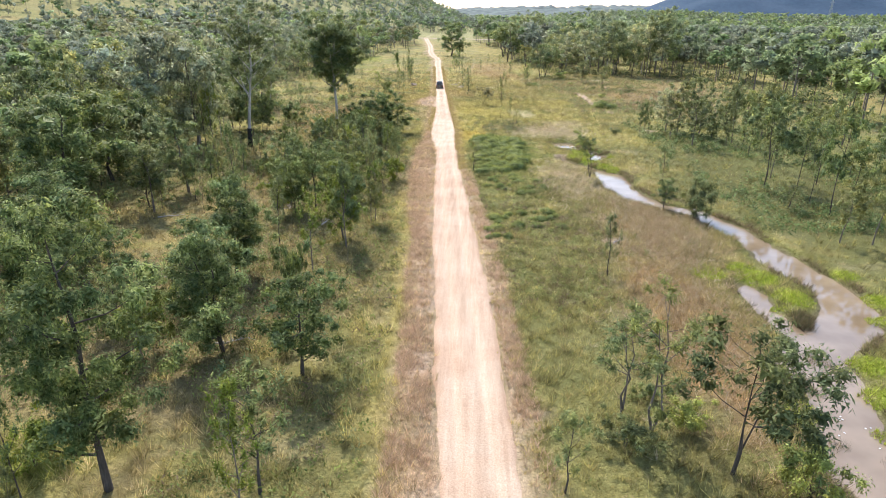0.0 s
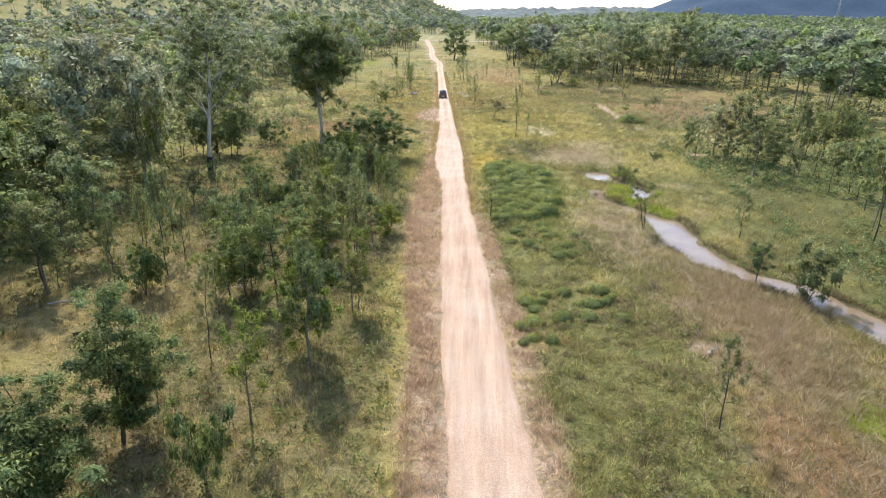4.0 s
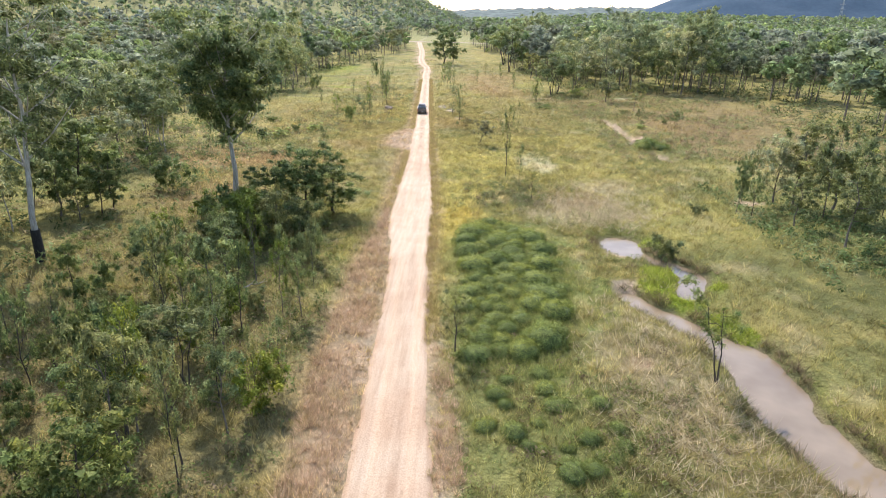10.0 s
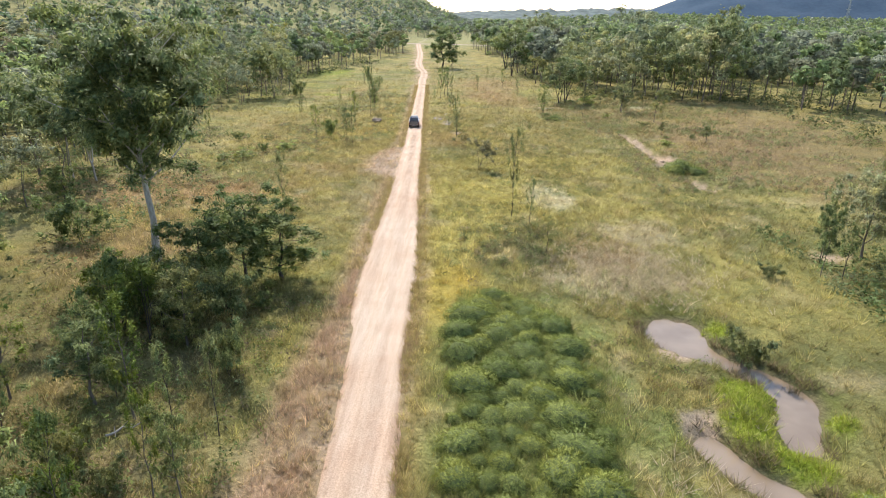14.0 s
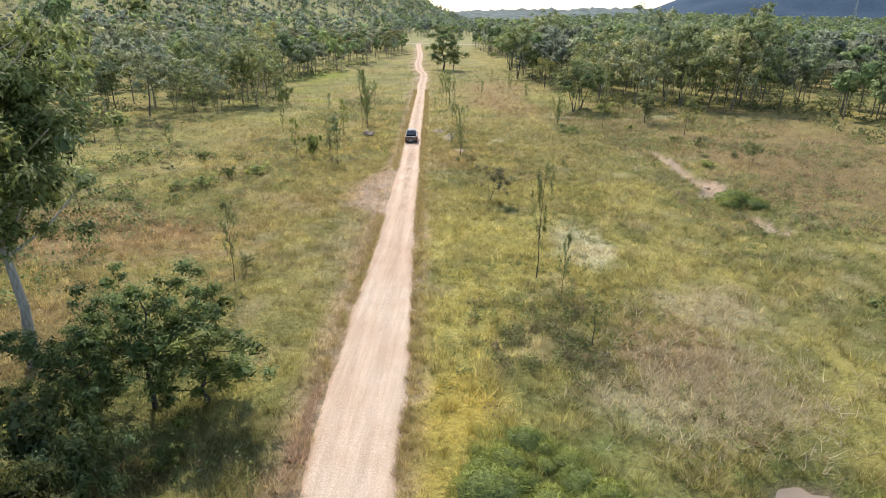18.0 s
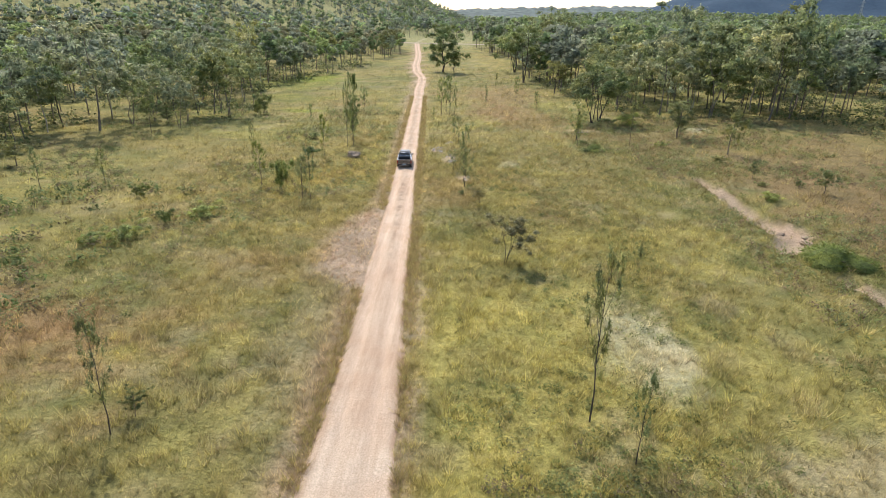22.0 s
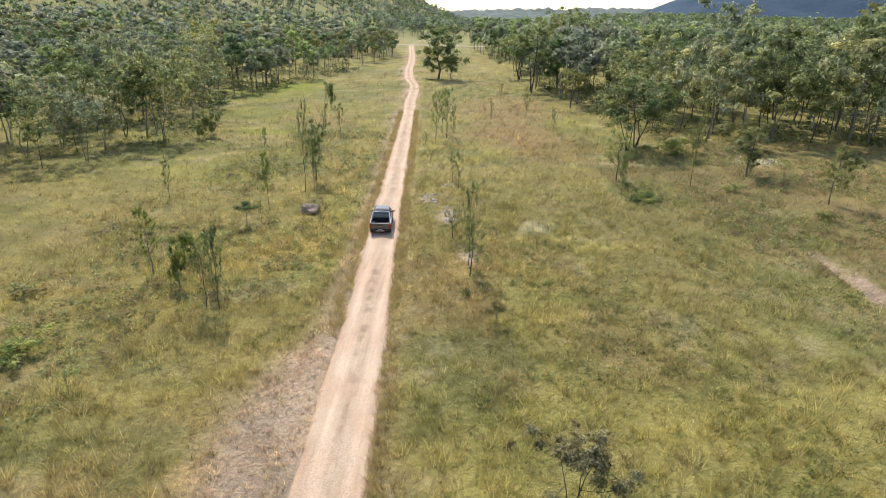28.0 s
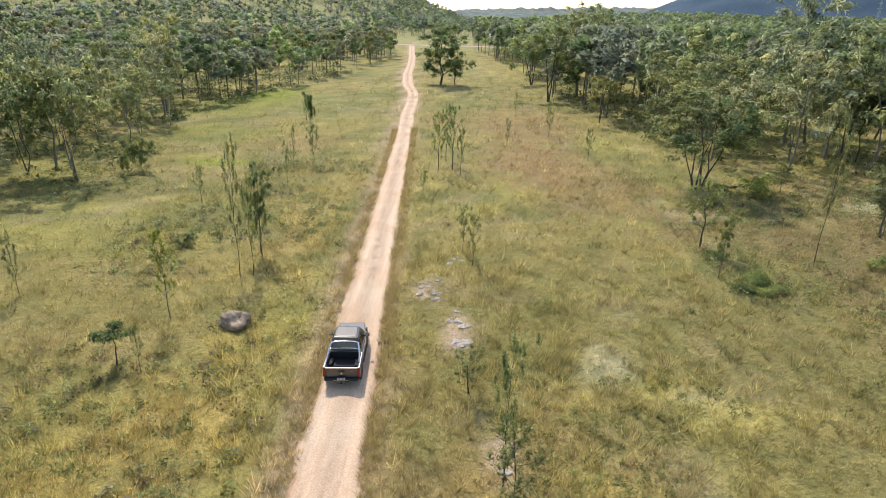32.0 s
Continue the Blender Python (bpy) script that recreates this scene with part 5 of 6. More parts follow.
far_range(-1100, 1500, 3000, 78, 9, "low wooded hills on the horizon, paled with haze", HAZED_LOW_RANGE, 22.0, 0.35)


# ---- low growth ----
def leaf_heap(name, x, y, wide, high, per, colour, label, category, length=0.2, width=0.09):
    """Many low leafy heaps in one mesh."""
    z = ground_z(x, y)
    n = len(x) * per
    cx, cy, cz, w, h = (np.repeat(q, per) for q in (x, y, z, wide, high))
    d = rng.normal(size=(n, 3))
    d /= np.linalg.norm(d, axis=1)[:, None]
    k = 0.45 + 0.55 * rng.random(n) ** 0.5
    q = np.c_[cx + d[:, 0] * w * 0.5 * k, cy + d[:, 1] * w * 0.5 * k, cz + np.abs(d[:, 2]) * h * k]
    face = np.c_[d[:, :2], np.abs(d[:, 2])] * 0.7 + rng.normal(size=(n, 3)) * 0.45 + np.array((0, 0, 0.4))
    way = rng.normal(size=(n, 3)) + d * 0.3
    way -= face * ((way * face).sum(1) / (face * face).sum(1))[:, None]
    way /= np.linalg.norm(way, axis=1)[:, None]
    side = np.cross(way, face)
    side /= np.linalg.norm(side, axis=1)[:, None]
    ln, wd = length * (0.6 + 0.8 * rng.random(n))[:, None], width * (0.6 + 0.8 * rng.random(n))[:, None]
    co = np.stack([q + side * wd * 0.5, q + way * ln, q - side * wd * 0.5], 1).reshape(-1, 3)
    tint = np.repeat(colour, per * 3, 0)
    out = np.c_[d[:, :2], np.abs(d[:, 2]) + 0.3] + rng.normal(size=(n, 3)) * 0.25
    out /= np.linalg.norm(out, axis=1)[:, None]
    ob = part(name, np_mesh(name, co, np.arange(len(co)).reshape(-1, 3), WOODS, tint, normals=np.repeat(out, 3, 0)))
    return tagged(ob, label, category, kind="stuff")


def sprinkle(n, x0, x1, y0, y1, grain, shift, lo, hi):
    """Places strewn over a stretch, thicker where the noise is high."""
    x, y = rng.uniform(x0, x1, n), rng.uniform(y0, y1, n)
    left, right = road_x(y) - road_half(y) - x, x - road_x(y) - road_half(y)
    k = (rng.random(n) < smooth(fbm(x, y, grain, shift, 2), lo, hi)) & ((left > np.interp(y, VERGE_Y, VERGE_W) + 0.9) | (right > 1.4))
    k &= (creek_gap(x, y) > 0.6) & (bare(x, y) < 0.3)
    return x[k], y[k]


def heap_colours(n, choices):
    c = np.array(choices)[rng.integers(0, len(choices), n)]
    return c * rng.uniform(0.75, 1.25, (n, 1))


x, y = sprinkle(4600, -31, -4, 13, 97, 7, 200, 0.28, 0.58)
leaf_heap("undergrowth", x, y, rng.uniform(0.5, 1.5, len(x)), rng.uniform(0.3, 1.0, len(x)), 20, heap_colours(len(x), [(0.210, 0.266, 0.091), (0.154, 0.210, 0.070), (0.266, 0.308, 0.140), (0.280, 0.224, 0.140), (0.238, 0.294, 0.084)]),
          "low leafy undergrowth of weeds and seedlings", "undergrowth", 0.17, 0.08)
x, y = sprinkle(3400, 0, 15, 16, 112, 6, 210, 0.46, 0.66)
leaf_heap("undergrowth", x, y, rng.uniform(0.4, 1.1, len(x)), rng.uniform(0.25, 0.65, len(x)), 26, heap_colours(len(x), [(0.26, 0.31, 0.11), (0.22, 0.27, 0.09), (0.30, 0.31, 0.13), (0.27, 0.21, 0.13)]),
          "low green weeds among the grass", "undergrowth", 0.14, 0.06)
x, y = rng.normal(5.2, 2.4, 520), rng.normal(103.5, 2.8, 520)
k = (x > road_x(y) + 3.2) & (vnoise(x, y, 1.6, 33) > 0.42)
x, y = x[k], y[k]
leaf_heap("undergrowth", x, y, rng.uniform(0.5, 1.2, len(x)), rng.uniform(0.3, 0.75, len(x)), 34, heap_colours(len(x), [(0.20, 0.25, 0.10), (0.25, 0.29, 0.12), (0.17, 0.20, 0.09), (0.28, 0.23, 0.14)]),
          "patch of low dark green weeds in the grass", "undergrowth", 0.15, 0.065)
x, y = sprinkle(5200, -1, 36, 108, 172, 5, 225, 0.44, 0.62)
leaf_heap("undergrowth", x, y, rng.uniform(0.35, 1.0, len(x)), rng.uniform(0.2, 0.5, len(x)), 20, heap_colours(len(x), [(0.24, 0.28, 0.10), (0.29, 0.32, 0.12), (0.20, 0.24, 0.09), (0.33, 0.33, 0.15)]),
          "leafy green weeds scattered through the grass", "undergrowth", 0.15, 0.065)
x, y = sprinkle(6000, -62, -11, 118, 215, 8, 220, 0.42, 0.62)
leaf_heap("undergrowth", x, y, rng.uniform(0.5, 1.5, len(x)), rng.uniform(0.25, 0.7, len(x)), 24, heap_colours(len(x), [(0.232, 0.290, 0.116), (0.304, 0.348, 0.160), (0.246, 0.203, 0.131)]),
          "ferny low scrub on the grassland", "scrub", 0.19, 0.09)
x, y = sprinkle(5600, 22, 70, 112, 205, 8, 230, 0.42, 0.62)
leaf_heap("undergrowth", x, y, rng.uniform(0.5, 1.7, len(x)), rng.uniform(0.3, 0.9, len(x)), 24, heap_colours(len(x), [(0.232, 0.290, 0.116), (0.290, 0.334, 0.160), (0.290, 0.217, 0.145)]),
          "low scrub on the grassland", "scrub", 0.19, 0.09)
x, y = sprinkle(2400, 15, 52, 162, 208, 6, 235, 0.36, 0.6)
leaf_heap("undergrowth", x, y, rng.uniform(0.5, 1.5, len(x)), rng.uniform(0.3, 0.9, len(x)), 26, heap_colours(len(x), [(0.27, 0.31, 0.12), (0.34, 0.37, 0.17), (0.30, 0.23, 0.14), (0.24, 0.27, 0.11)]),
          "ferny scrub among the rusty grass", "scrub", 0.19, 0.085)
x, y = sprinkle(2600, 27, 64, 52, 112, 8, 240, 0.3, 0.55)
leaf_heap("undergrowth", x, y, rng.uniform(0.7, 2.0, len(x)), rng.uniform(0.4, 1.2, len(x)), 18, heap_colours(len(x), [(0.182, 0.266, 0.105), (0.238, 0.294, 0.140), (0.154, 0.224, 0.084)]),
          "thick green scrub under the creek woodland", "scrub", 0.32, 0.13)

x, y = sprinkle(2300, -62, -27, 22, 150, 8, 245, 0.25, 0.55)
leaf_heap("undergrowth", x, y, rng.uniform(0.8, 2.4, len(x)), rng.uniform(0.5, 1.6, len(x)), 18, heap_colours(len(x), [(0.182, 0.252, 0.098), (0.238, 0.280, 0.126), (0.154, 0.210, 0.077), (0.266, 0.224, 0.126)]),
          "shady undergrowth below the western woodland", "undergrowth", 0.36, 0.17)

x, y = sprinkle(2000, 1, 13, 36, 73, 3, 260, 0.42, 0.62)
leaf_heap("undergrowth", x, y, rng.uniform(0.4, 1.3, len(x)), rng.uniform(0.2, 0.55, len(x)), 30, heap_colours(len(x), [(0.28, 0.31, 0.11), (0.24, 0.29, 0.10), (0.32, 0.31, 0.13), (0.24, 0.19, 0.12), (0.29, 0.23, 0.15)]),
          "tangled low green and brown weeds beside the track", "undergrowth", 0.13, 0.06)

# coarse tussocks that give the open grass its unevenness
x, y = sprinkle(9000, -30, 32, 92, 205, 5, 270, 0.42, 0.66)
k = rng.random(len(x)) < np.clip(70 / reach(x, y), 0, 1) ** 0.7
x, y = x[k], y[k]
tussock = blades("tussock", x, y, rng.uniform(0.35, 0.65, len(x)), cover(x, y) * rng.uniform(0.75, 1.2, (len(x), 1)), 14, lean=0.7, width=0.013)
tagged(tussock, "coarse tussocks standing in the grass", "grass", kind="stuff")

# saplings and bushes that fill the feet of the woods
x, y = rng.uniform(-150, 150, 16000), rng.uniform(150, 345, 16000)
k = (wood(x, y) > 0) & (np.abs(x) < 30 + 0.75 * y) & (rng.random(len(x)) < 0.55 * smooth(fbm(x, y, 14, 250, 2), 0.3, 0.6))
x, y = x[k], y[k]
leaf_heap("undergrowth", x, y, rng.uniform(1.2, 3.4, len(x)), rng.uniform(0.8, 3.2, len(x)), 14, heap_colours(len(x), [(0.20, 0.24, 0.10), (0.16, 0.20, 0.08), (0.24, 0.26, 0.13)]),
          "bushes and young growth filling the woodland floor", "undergrowth", 0.62, 0.34)

# soft green hummocks beside the track
def mound(seed):
    """A dense dome of fine short leaves, one metre in radius."""
    r = np.random.default_rng(seed)
    root = new("ground_shrub")
    # solid inner dome added as filler, its dark green standing for leaf shade
    bm = bmesh.new()
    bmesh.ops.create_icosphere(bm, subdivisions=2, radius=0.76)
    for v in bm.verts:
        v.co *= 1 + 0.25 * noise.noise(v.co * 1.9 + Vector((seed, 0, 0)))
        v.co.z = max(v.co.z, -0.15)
    part("inner_dome", bm, MOUND, root, "solid dome inside the mound, darkened for shade between leaves")
    n = 1700
    d = r.normal(size=(n, 3))
    d[:, 2] = np.abs(d[:, 2]) * 1.1 - 0.08
    d /= np.linalg.norm(d, axis=1)[:, None]
    lump = np.array([1 + 0.25 * noise.noise(Vector(q) * 1.9 + Vector((seed, 0, 0))) for q in d])
    q = d * ((0.76 + 0.2 * r.random(n)) * lump)[:, None]
    way = d * 0.6 + r.normal(size=(n, 3)) * 0.6
    way /= np.linalg.norm(way, axis=1)[:, None]
    side = np.cross(way, d + r.normal(size=(n, 3)) * 0.5)
    side /= np.linalg.norm(side, axis=1)[:, None]
    ln, wd = 0.17 * (0.5 + 1.0 * r.random((n, 1))), 0.018 * (0.6 + 0.8 * r.random((n, 1)))
    co = np.stack([q + side * wd, q + way * ln, q - side * wd], 1).reshape(-1, 3)
    part("crown", np_mesh("crown", co, np.arange(len(co)).reshape(-1, 3), LEAF_MOUND, np.ones((3 * n, 3)), normals=np.repeat(d, 3, 0)), None, root)
    return tagged(root, "soft rounded green ground shrub among the grass", "ground shrub", "green hummocks")


mounds = [mound(k) for k in range(3)]
spots = []
for k in range(1200):
    hx_, hy_ = pick.uniform(1.0, 9.4), pick.uniform(70.5, 94)
    if hx_ > np.interp(hy_, [70, 78, 84, 91, 94], [5.5, 7.6, 8.4, 6.4, 4.2]) or abs(hx_ - 0.6) < 1.2 and abs(hy_ - 71.2) < 1.5:
        continue
    s = pick.choice([pick.uniform(0.4, 0.8), pick.uniform(0.6, 1.2), pick.uniform(0.9, 1.5)])
    if all(math.hypot(hx_ - a, hy_ - b) > 0.6 * (s + c) for a, b, c in spots):
        spots.append((hx_, hy_, s))
for k in range(150):
    hx_, hy_ = pick.uniform(1.8, 8.6), pick.uniform(44, 70)
    s = pick.uniform(0.35, 0.8)
    if vnoise(np.array([hx_]), np.array([hy_]), 4.0, 15)[0] > 0.52 and all(math.hypot(hx_ - a, hy_ - b) > 0.7 * (s + c) for a, b, c in spots):
        spots.append((hx_, hy_, s))
spots += [(28.2, 134.6, 1.9), (29.6, 133.6, 1.6), (27.4, 133.4, 1.3), (16.4, 181, 0.8), (17.6, 176.4, 1.0), (16.4, 175.0, 0.8), (18.4, 175.0, 0.9), (17.4, 174.4, 0.7)]
for k, (hx_, hy_, s) in enumerate(spots):
    m = pose(hx_, hy_, float(ground_z(np.array([hx_]), np.array([hy_]))[0]), 0, 0, pick.uniform(-180, 180)) @ Matrix.Diagonal((s * pick.uniform(1.0, 1.35), s, s * pick.uniform(0.5, 0.85), 1))
    if k < 3:
        mounds[k].matrix_basis = m
    else:
        o = copy_thing(mounds[k % 3], pose(0, 0, 0))
        o.matrix_basis = m

# rank green grass growing between the hummocks
gx_, gy_ = rng.uniform(1.0, 9.5, 3000), rng.uniform(69, 95, 3000)
k = (gx_ < np.interp(gy_, [69, 78, 84, 91, 95], [6.4, 8.4, 9.4, 7.4, 5.0]))
gx_, gy_ = gx_[k], gy_[k]
rank = blades("grass", gx_, gy_, rng.uniform(0.25, 0.6, len(gx_)), heap_colours(len(gx_), [(0.25, 0.30, 0.09), (0.30, 0.34, 0.11), (0.36, 0.37, 0.13), (0.22, 0.28, 0.09)]), 8, lean=0.7, width=0.016)
tagged(rank, "rank green grass between the low shrubs", "grass", kind="stuff")

# brown dry grass along the bare verges
vy = np.r_[rng.uniform(12, 98, 10500), rng.uniform(126, 144, 500)]
vx = road_x(vy) - road_half(vy) - np.interp(vy, VERGE_Y, VERGE_W) * 1.15 * rng.random(len(vy)) ** 0.7 - 0.1
vy2 = rng.uniform(12, 72, 3200)
vx2 = road_x(vy2) + road_half(vy2) + 0.15 + 1.2 * rng.random(len(vy2)) ** 0.8
vx, vy = np.r_[vx, vx2], np.r_[vy, vy2]
k = rng.random(len(vx)) < 0.25 + smooth(fbm(vx, vy, 1.5, 171, 2), 0.4, 0.65)
vx, vy = vx[k], vy[k]
verge = blades("dry_grass", vx, vy, rng.uniform(0.18, 0.42, len(vx)), heap_colours(len(vx), [(0.56, 0.41, 0.29), (0.47, 0.33, 0.22), (0.64, 0.49, 0.36), (0.55, 0.42, 0.27)]), 7, lean=0.95, width=0.017)
tagged(verge, "short brown dead grass on the sandy verges", "dry grass", kind="stuff")

# golden fringe of grass hanging over the edges farther along the track
vy = rng.uniform(72, 235, 9500)
side = np.where(rng.random(len(vy)) < 0.5, -1, 1)
k = (side > 0) | (vy > 98) & ((vy < 126) | (vy > 144))
vy, side = vy[k], side[k]
vx = road_x(vy) + side * (road_half(vy) - 0.12 + 0.75 * rng.random(len(vy)) ** 1.4)
k = rng.random(len(vx)) < 0.3 + smooth(fbm(vx, vy, 2.2, 175, 2), 0.35, 0.6)
vx, vy = vx[k], vy[k]
fringe = blades("verge_grass", vx, vy, rng.uniform(0.25, 0.5, len(vx)), heap_colours(len(vx), [(0.46, 0.36, 0.17), (0.38, 0.28, 0.15), (0.50, 0.42, 0.18), (0.34, 0.31, 0.12)]), 8, lean=0.9, width=0.015)
tagged(fringe, "golden-brown grass leaning over the edges of the track", "grass", kind="stuff")

# flattened straw on the creek bank
sx_, sy_ = np.r_[rng.normal(17.2, 2.5, 3000), rng.normal(14.8, 2.4, 2600)], np.r_[rng.normal(54, 5.5, 3000), rng.normal(34, 8, 2600)]
k = (creek_gap(sx_, sy_) > 0.5) & (sx_ < 24)
sx_, sy_ = sx_[k], sy_[k]
straw = blades("dry_straw", sx_, sy_, rng.uniform(0.35, 0.6, len(sx_)), heap_colours(len(sx_), [(0.46, 0.36, 0.23), (0.36, 0.26, 0.16), (0.54, 0.46, 0.32), (0.30, 0.27, 0.12)]), 9, lean=1.3, width=0.014)
tagged(straw, "long dry flattened straw-coloured grass", "dry grass", kind="stuff")
sx_, sy_ = np.r_[rng.normal(13, 3.0, 1500), rng.normal(11.5, 2.0, 900)], np.r_[rng.normal(99.5, 3.0, 1500), rng.normal(68, 5, 900)]
k = creek_gap(sx_, sy_) > 0.5
sx_, sy_ = sx_[k], sy_[k]
straw = blades("dry_straw", sx_, sy_, rng.uniform(0.35, 0.6, len(sx_)), heap_colours(len(sx_), [(0.62, 0.55, 0.38), (0.52, 0.44, 0.29)]), 7, lean=1.5, width=0.02)
tagged(straw, "pale bleached straw lying over", "dry grass", kind="stuff")

# water weeds and sedges
wx_, wy_ = [], []
for cx_, cy_, rr in ISLETS:
    n = int(150 * rr * rr)
    a, d_ = rng.random(n) * 6.28, rr * 1.15 * np.sqrt(rng.random(n))
    wx_.append(cx_ + np.cos(a) * d_)
    wy_.append(cy_ + np.sin(a) * d_)
wx_, wy_ = np.concatenate(wx_), np.concatenate(wy_)
weeds = blades("water_weed", wx_, wy_, rng.uniform(0.10, 0.2, len(wx_)), heap_colours(len(wx_), [(0.34, 0.44, 0.05), (0.28, 0.38, 0.05), (0.40, 0.46, 0.08)]), 8, lean=0.8, width=0.022)
tagged(weeds, "bright green water weeds in the creek", "water weed", kind="stuff")
wx_, wy_ = [], []
for cx_, cy_, rr in ((21.5, 35.2, 0.7), (21.2, 34.4, 0.5), (19.8, 30.4, 0.6), (20.4, 29.7, 0.45), (17.8, 27.8, 0.35), (18.2, 27.0, 0.3), (16.9, 22.9, 0.35), (18.3, 84.8, 0.25), (18.6, 21.6, 0.3)):
    n = int(120 * rr)
    a, d_ = rng.random(n) * 6.28, rr * np.sqrt(rng.random(n))
    wx_.append(cx_ + np.cos(a) * d_)
    wy_.append(cy_ + np.sin(a) * d_)
wx_, wy_ = np.concatenate(wx_), np.concatenate(wy_)
sedge = blades("sedge", wx_, wy_, rng.uniform(0.4, 0.7, len(wx_)), heap_colours(len(wx_), [(0.16, 0.14, 0.08), (0.12, 0.13, 0.06), (0.20, 0.16, 0.10)]), 9, lean=0.45, width=0.013)
tagged(sedge, "dark brown-green sedge clumps standing in the water", "sedge", kind="stuff")

# dead grass hanging over the creek's edge
ex_, ey_ = rng.uniform(10, 28, 30000), rng.uniform(14, 96, 30000)
gap_ = creek_gap(ex_, ey_)
k = (gap_ > 0.35) & (gap_ < 0.95) & (islet(ex_, ey_) < -0.2) & (rng.random(len(ex_)) < smooth(fbm(ex_, ey_, 3, 181, 2), 0.35, 0.6))
ex_, ey_ = ex_[k], ey_[k]
rim = blades("bank_grass", ex_, ey_, rng.uniform(0.35, 0.6, len(ex_)), heap_colours(len(ex_), [(0.24, 0.19, 0.12), (0.17, 0.14, 0.09), (0.30, 0.25, 0.14), (0.20, 0.20, 0.09)]), 8, lean=1.0, width=0.022)
tagged(rim, "dark tangled grass along the eroded creek bank", "dry grass", kind="stuff")

# white water lilies on the pool
PETAL = plain("white_petal", (0.80, 0.80, 0.76), 0.6, 0, 30, 0.05)
for k in range(14):
    bm = bmesh.new()
    for a in range(7):
        u = 2 * math.pi * a / 7
        c, q = Vector((math.cos(u), math.sin(u), 0)), Vector((-math.sin(u), math.cos(u), 0))
        bm.faces.new([bm.verts.new(p_) for p_ in (Vector((0, 0, 0)), c * 0.03 + q * 0.015 + Vector((0, 0, 0.02)), c * 0.06 + Vector((0, 0, 0.03)), c * 0.03 - q * 0.015 + Vector((0, 0, 0.02)))])
    lily = part("water_lily", bm, PETAL)
    lily.matrix_basis = pose(17.9 + pick.gauss(0.4, 0.55), 24.6 + pick.gauss(0, 1.5), WATER_Z + 0.005, 0, 0, pick.uniform(0, 60))
    tagged(lily, "small white water lily flower on the creek", "water lily", "water lilies")

# ---- stones and fallen wood ----
STONE = plain("stone_grey", (0.33, 0.25, 0.175), 0.95, 0, 5.0, 0.55, 1.0)
STONE_PALE = plain("stone_pale", (0.42, 0.375, 0.335), 0.95, 0, 7.0, 0.5, 1.0)


def stone(place, sx_, sy_, sz_, seed, mat, label, sink=0.25):
    bm = bmesh.new()
    bmesh.ops.create_icosphere(bm, subdivisions=4 if sz_ > 0.4 else 2, radius=1)
    for v in bm.verts:
        d = 1 + 0.55 * noise.noise(v.co * 1.5 + Vector((seed, 0, 0))) + 0.34 * abs(noise.noise(v.co * 3.3 + Vector((0, seed, 0)))) + 0.16 * noise.noise(v.co * 8 + Vector((seed, seed, 0)))
        v.co = Vector((v.co.x * d * sx_, v.co.y * d * sy_, v.co.z * d * sz_))
    ob = part("boulder" if sz_ > 0.4 else "rock", bm, mat)
    for f in ob.data.polygons:
        f.use_smooth = sz_ > 0.4
    x, y = place
    ob.matrix_basis = pose(x, y, float(ground_z(np.array([x]), np.array([y]))[0]) + sz_ * 0.05, 0, 0, seed * 50)
    return tagged(ob, label, "rock")


stone((-15.6, 167.6), 1.0, 0.7, 0.62, 3, STONE, "weathered grey-brown boulder half hidden by grass")
k = 0
for cx_, cy_, n in ((-4.9, 172.8, 10), (-4.7, 174.8, 4), (-2.7, 168.7, 9), (-2.6, 166.2, 9), (-1.1, 157.2, 5), (-3.4, 178.0, 4)):
    for _ in range(n):
        s = pick.uniform(0.09, 0.3)
        tagged(stone((cx_ + pick.gauss(0, 0.38), cy_ + pick.gauss(0, 0.55)), s, s * pick.uniform(0.6, 0.9), s * pick.uniform(0.3, 0.5), 11 + k, STONE_PALE, "pale broken stone in the eroded wash"), group="stones in the wash")
        k += 1
for k, (x, y, s) in enumerate(((29.6, 140.4, 0.6), (28.6, 143.0, 0.4), (30.4, 142.0, 0.5))):
    tagged(stone((x, y), s, s * 0.7, 0.16, 31 + k, STONE, "low reddish-grey stone in the bare gully"), group="stones in the gully")

DEADWOOD = bark_material("dead_wood", (0.30, 0.27, 0.24), (0.55, 0.51, 0.46))


def fallen_branch(place, turn, length, seed):
    r = np.random.default_rng(seed)
    root = new("fallen_branch")
    pts = [Vector((length * k, r.normal() * 0.06 * length, 0.12 + 0.1 * length * k * (1 - k))) for k in np.linspace(0, 1, 6)]
    co, faces = tube(pts, [0.07 - 0.055 * k for k in np.linspace(0, 1, 6)], 6)
    part("stem", np_mesh("stem", co, faces, DEADWOOD, soft=True), None, root)
    for k in range(7):
        q = pts[1 + k % 4]
        e = q + Vector((r.normal() * 0.3 + 0.35, r.normal() * 0.5, 0.15 + 0.4 * r.random())) * length * 0.28
        co, faces = tube([q, q.lerp(e, 0.5) + Vector((0, 0, 0.03)), e], [0.028, 0.018, 0.007], 4)
        part("twig", np_mesh("twig", co, faces, DEADWOOD, soft=True), None, root)
    x, y = place
    root.matrix_basis = pose(x, y, float(ground_z(np.array([x]), np.array([y]))[0]), 0, 0, turn)
    return tagged(root, "bleached grey fallen branch lying in the grass", "fallen branch", "fallen branches")


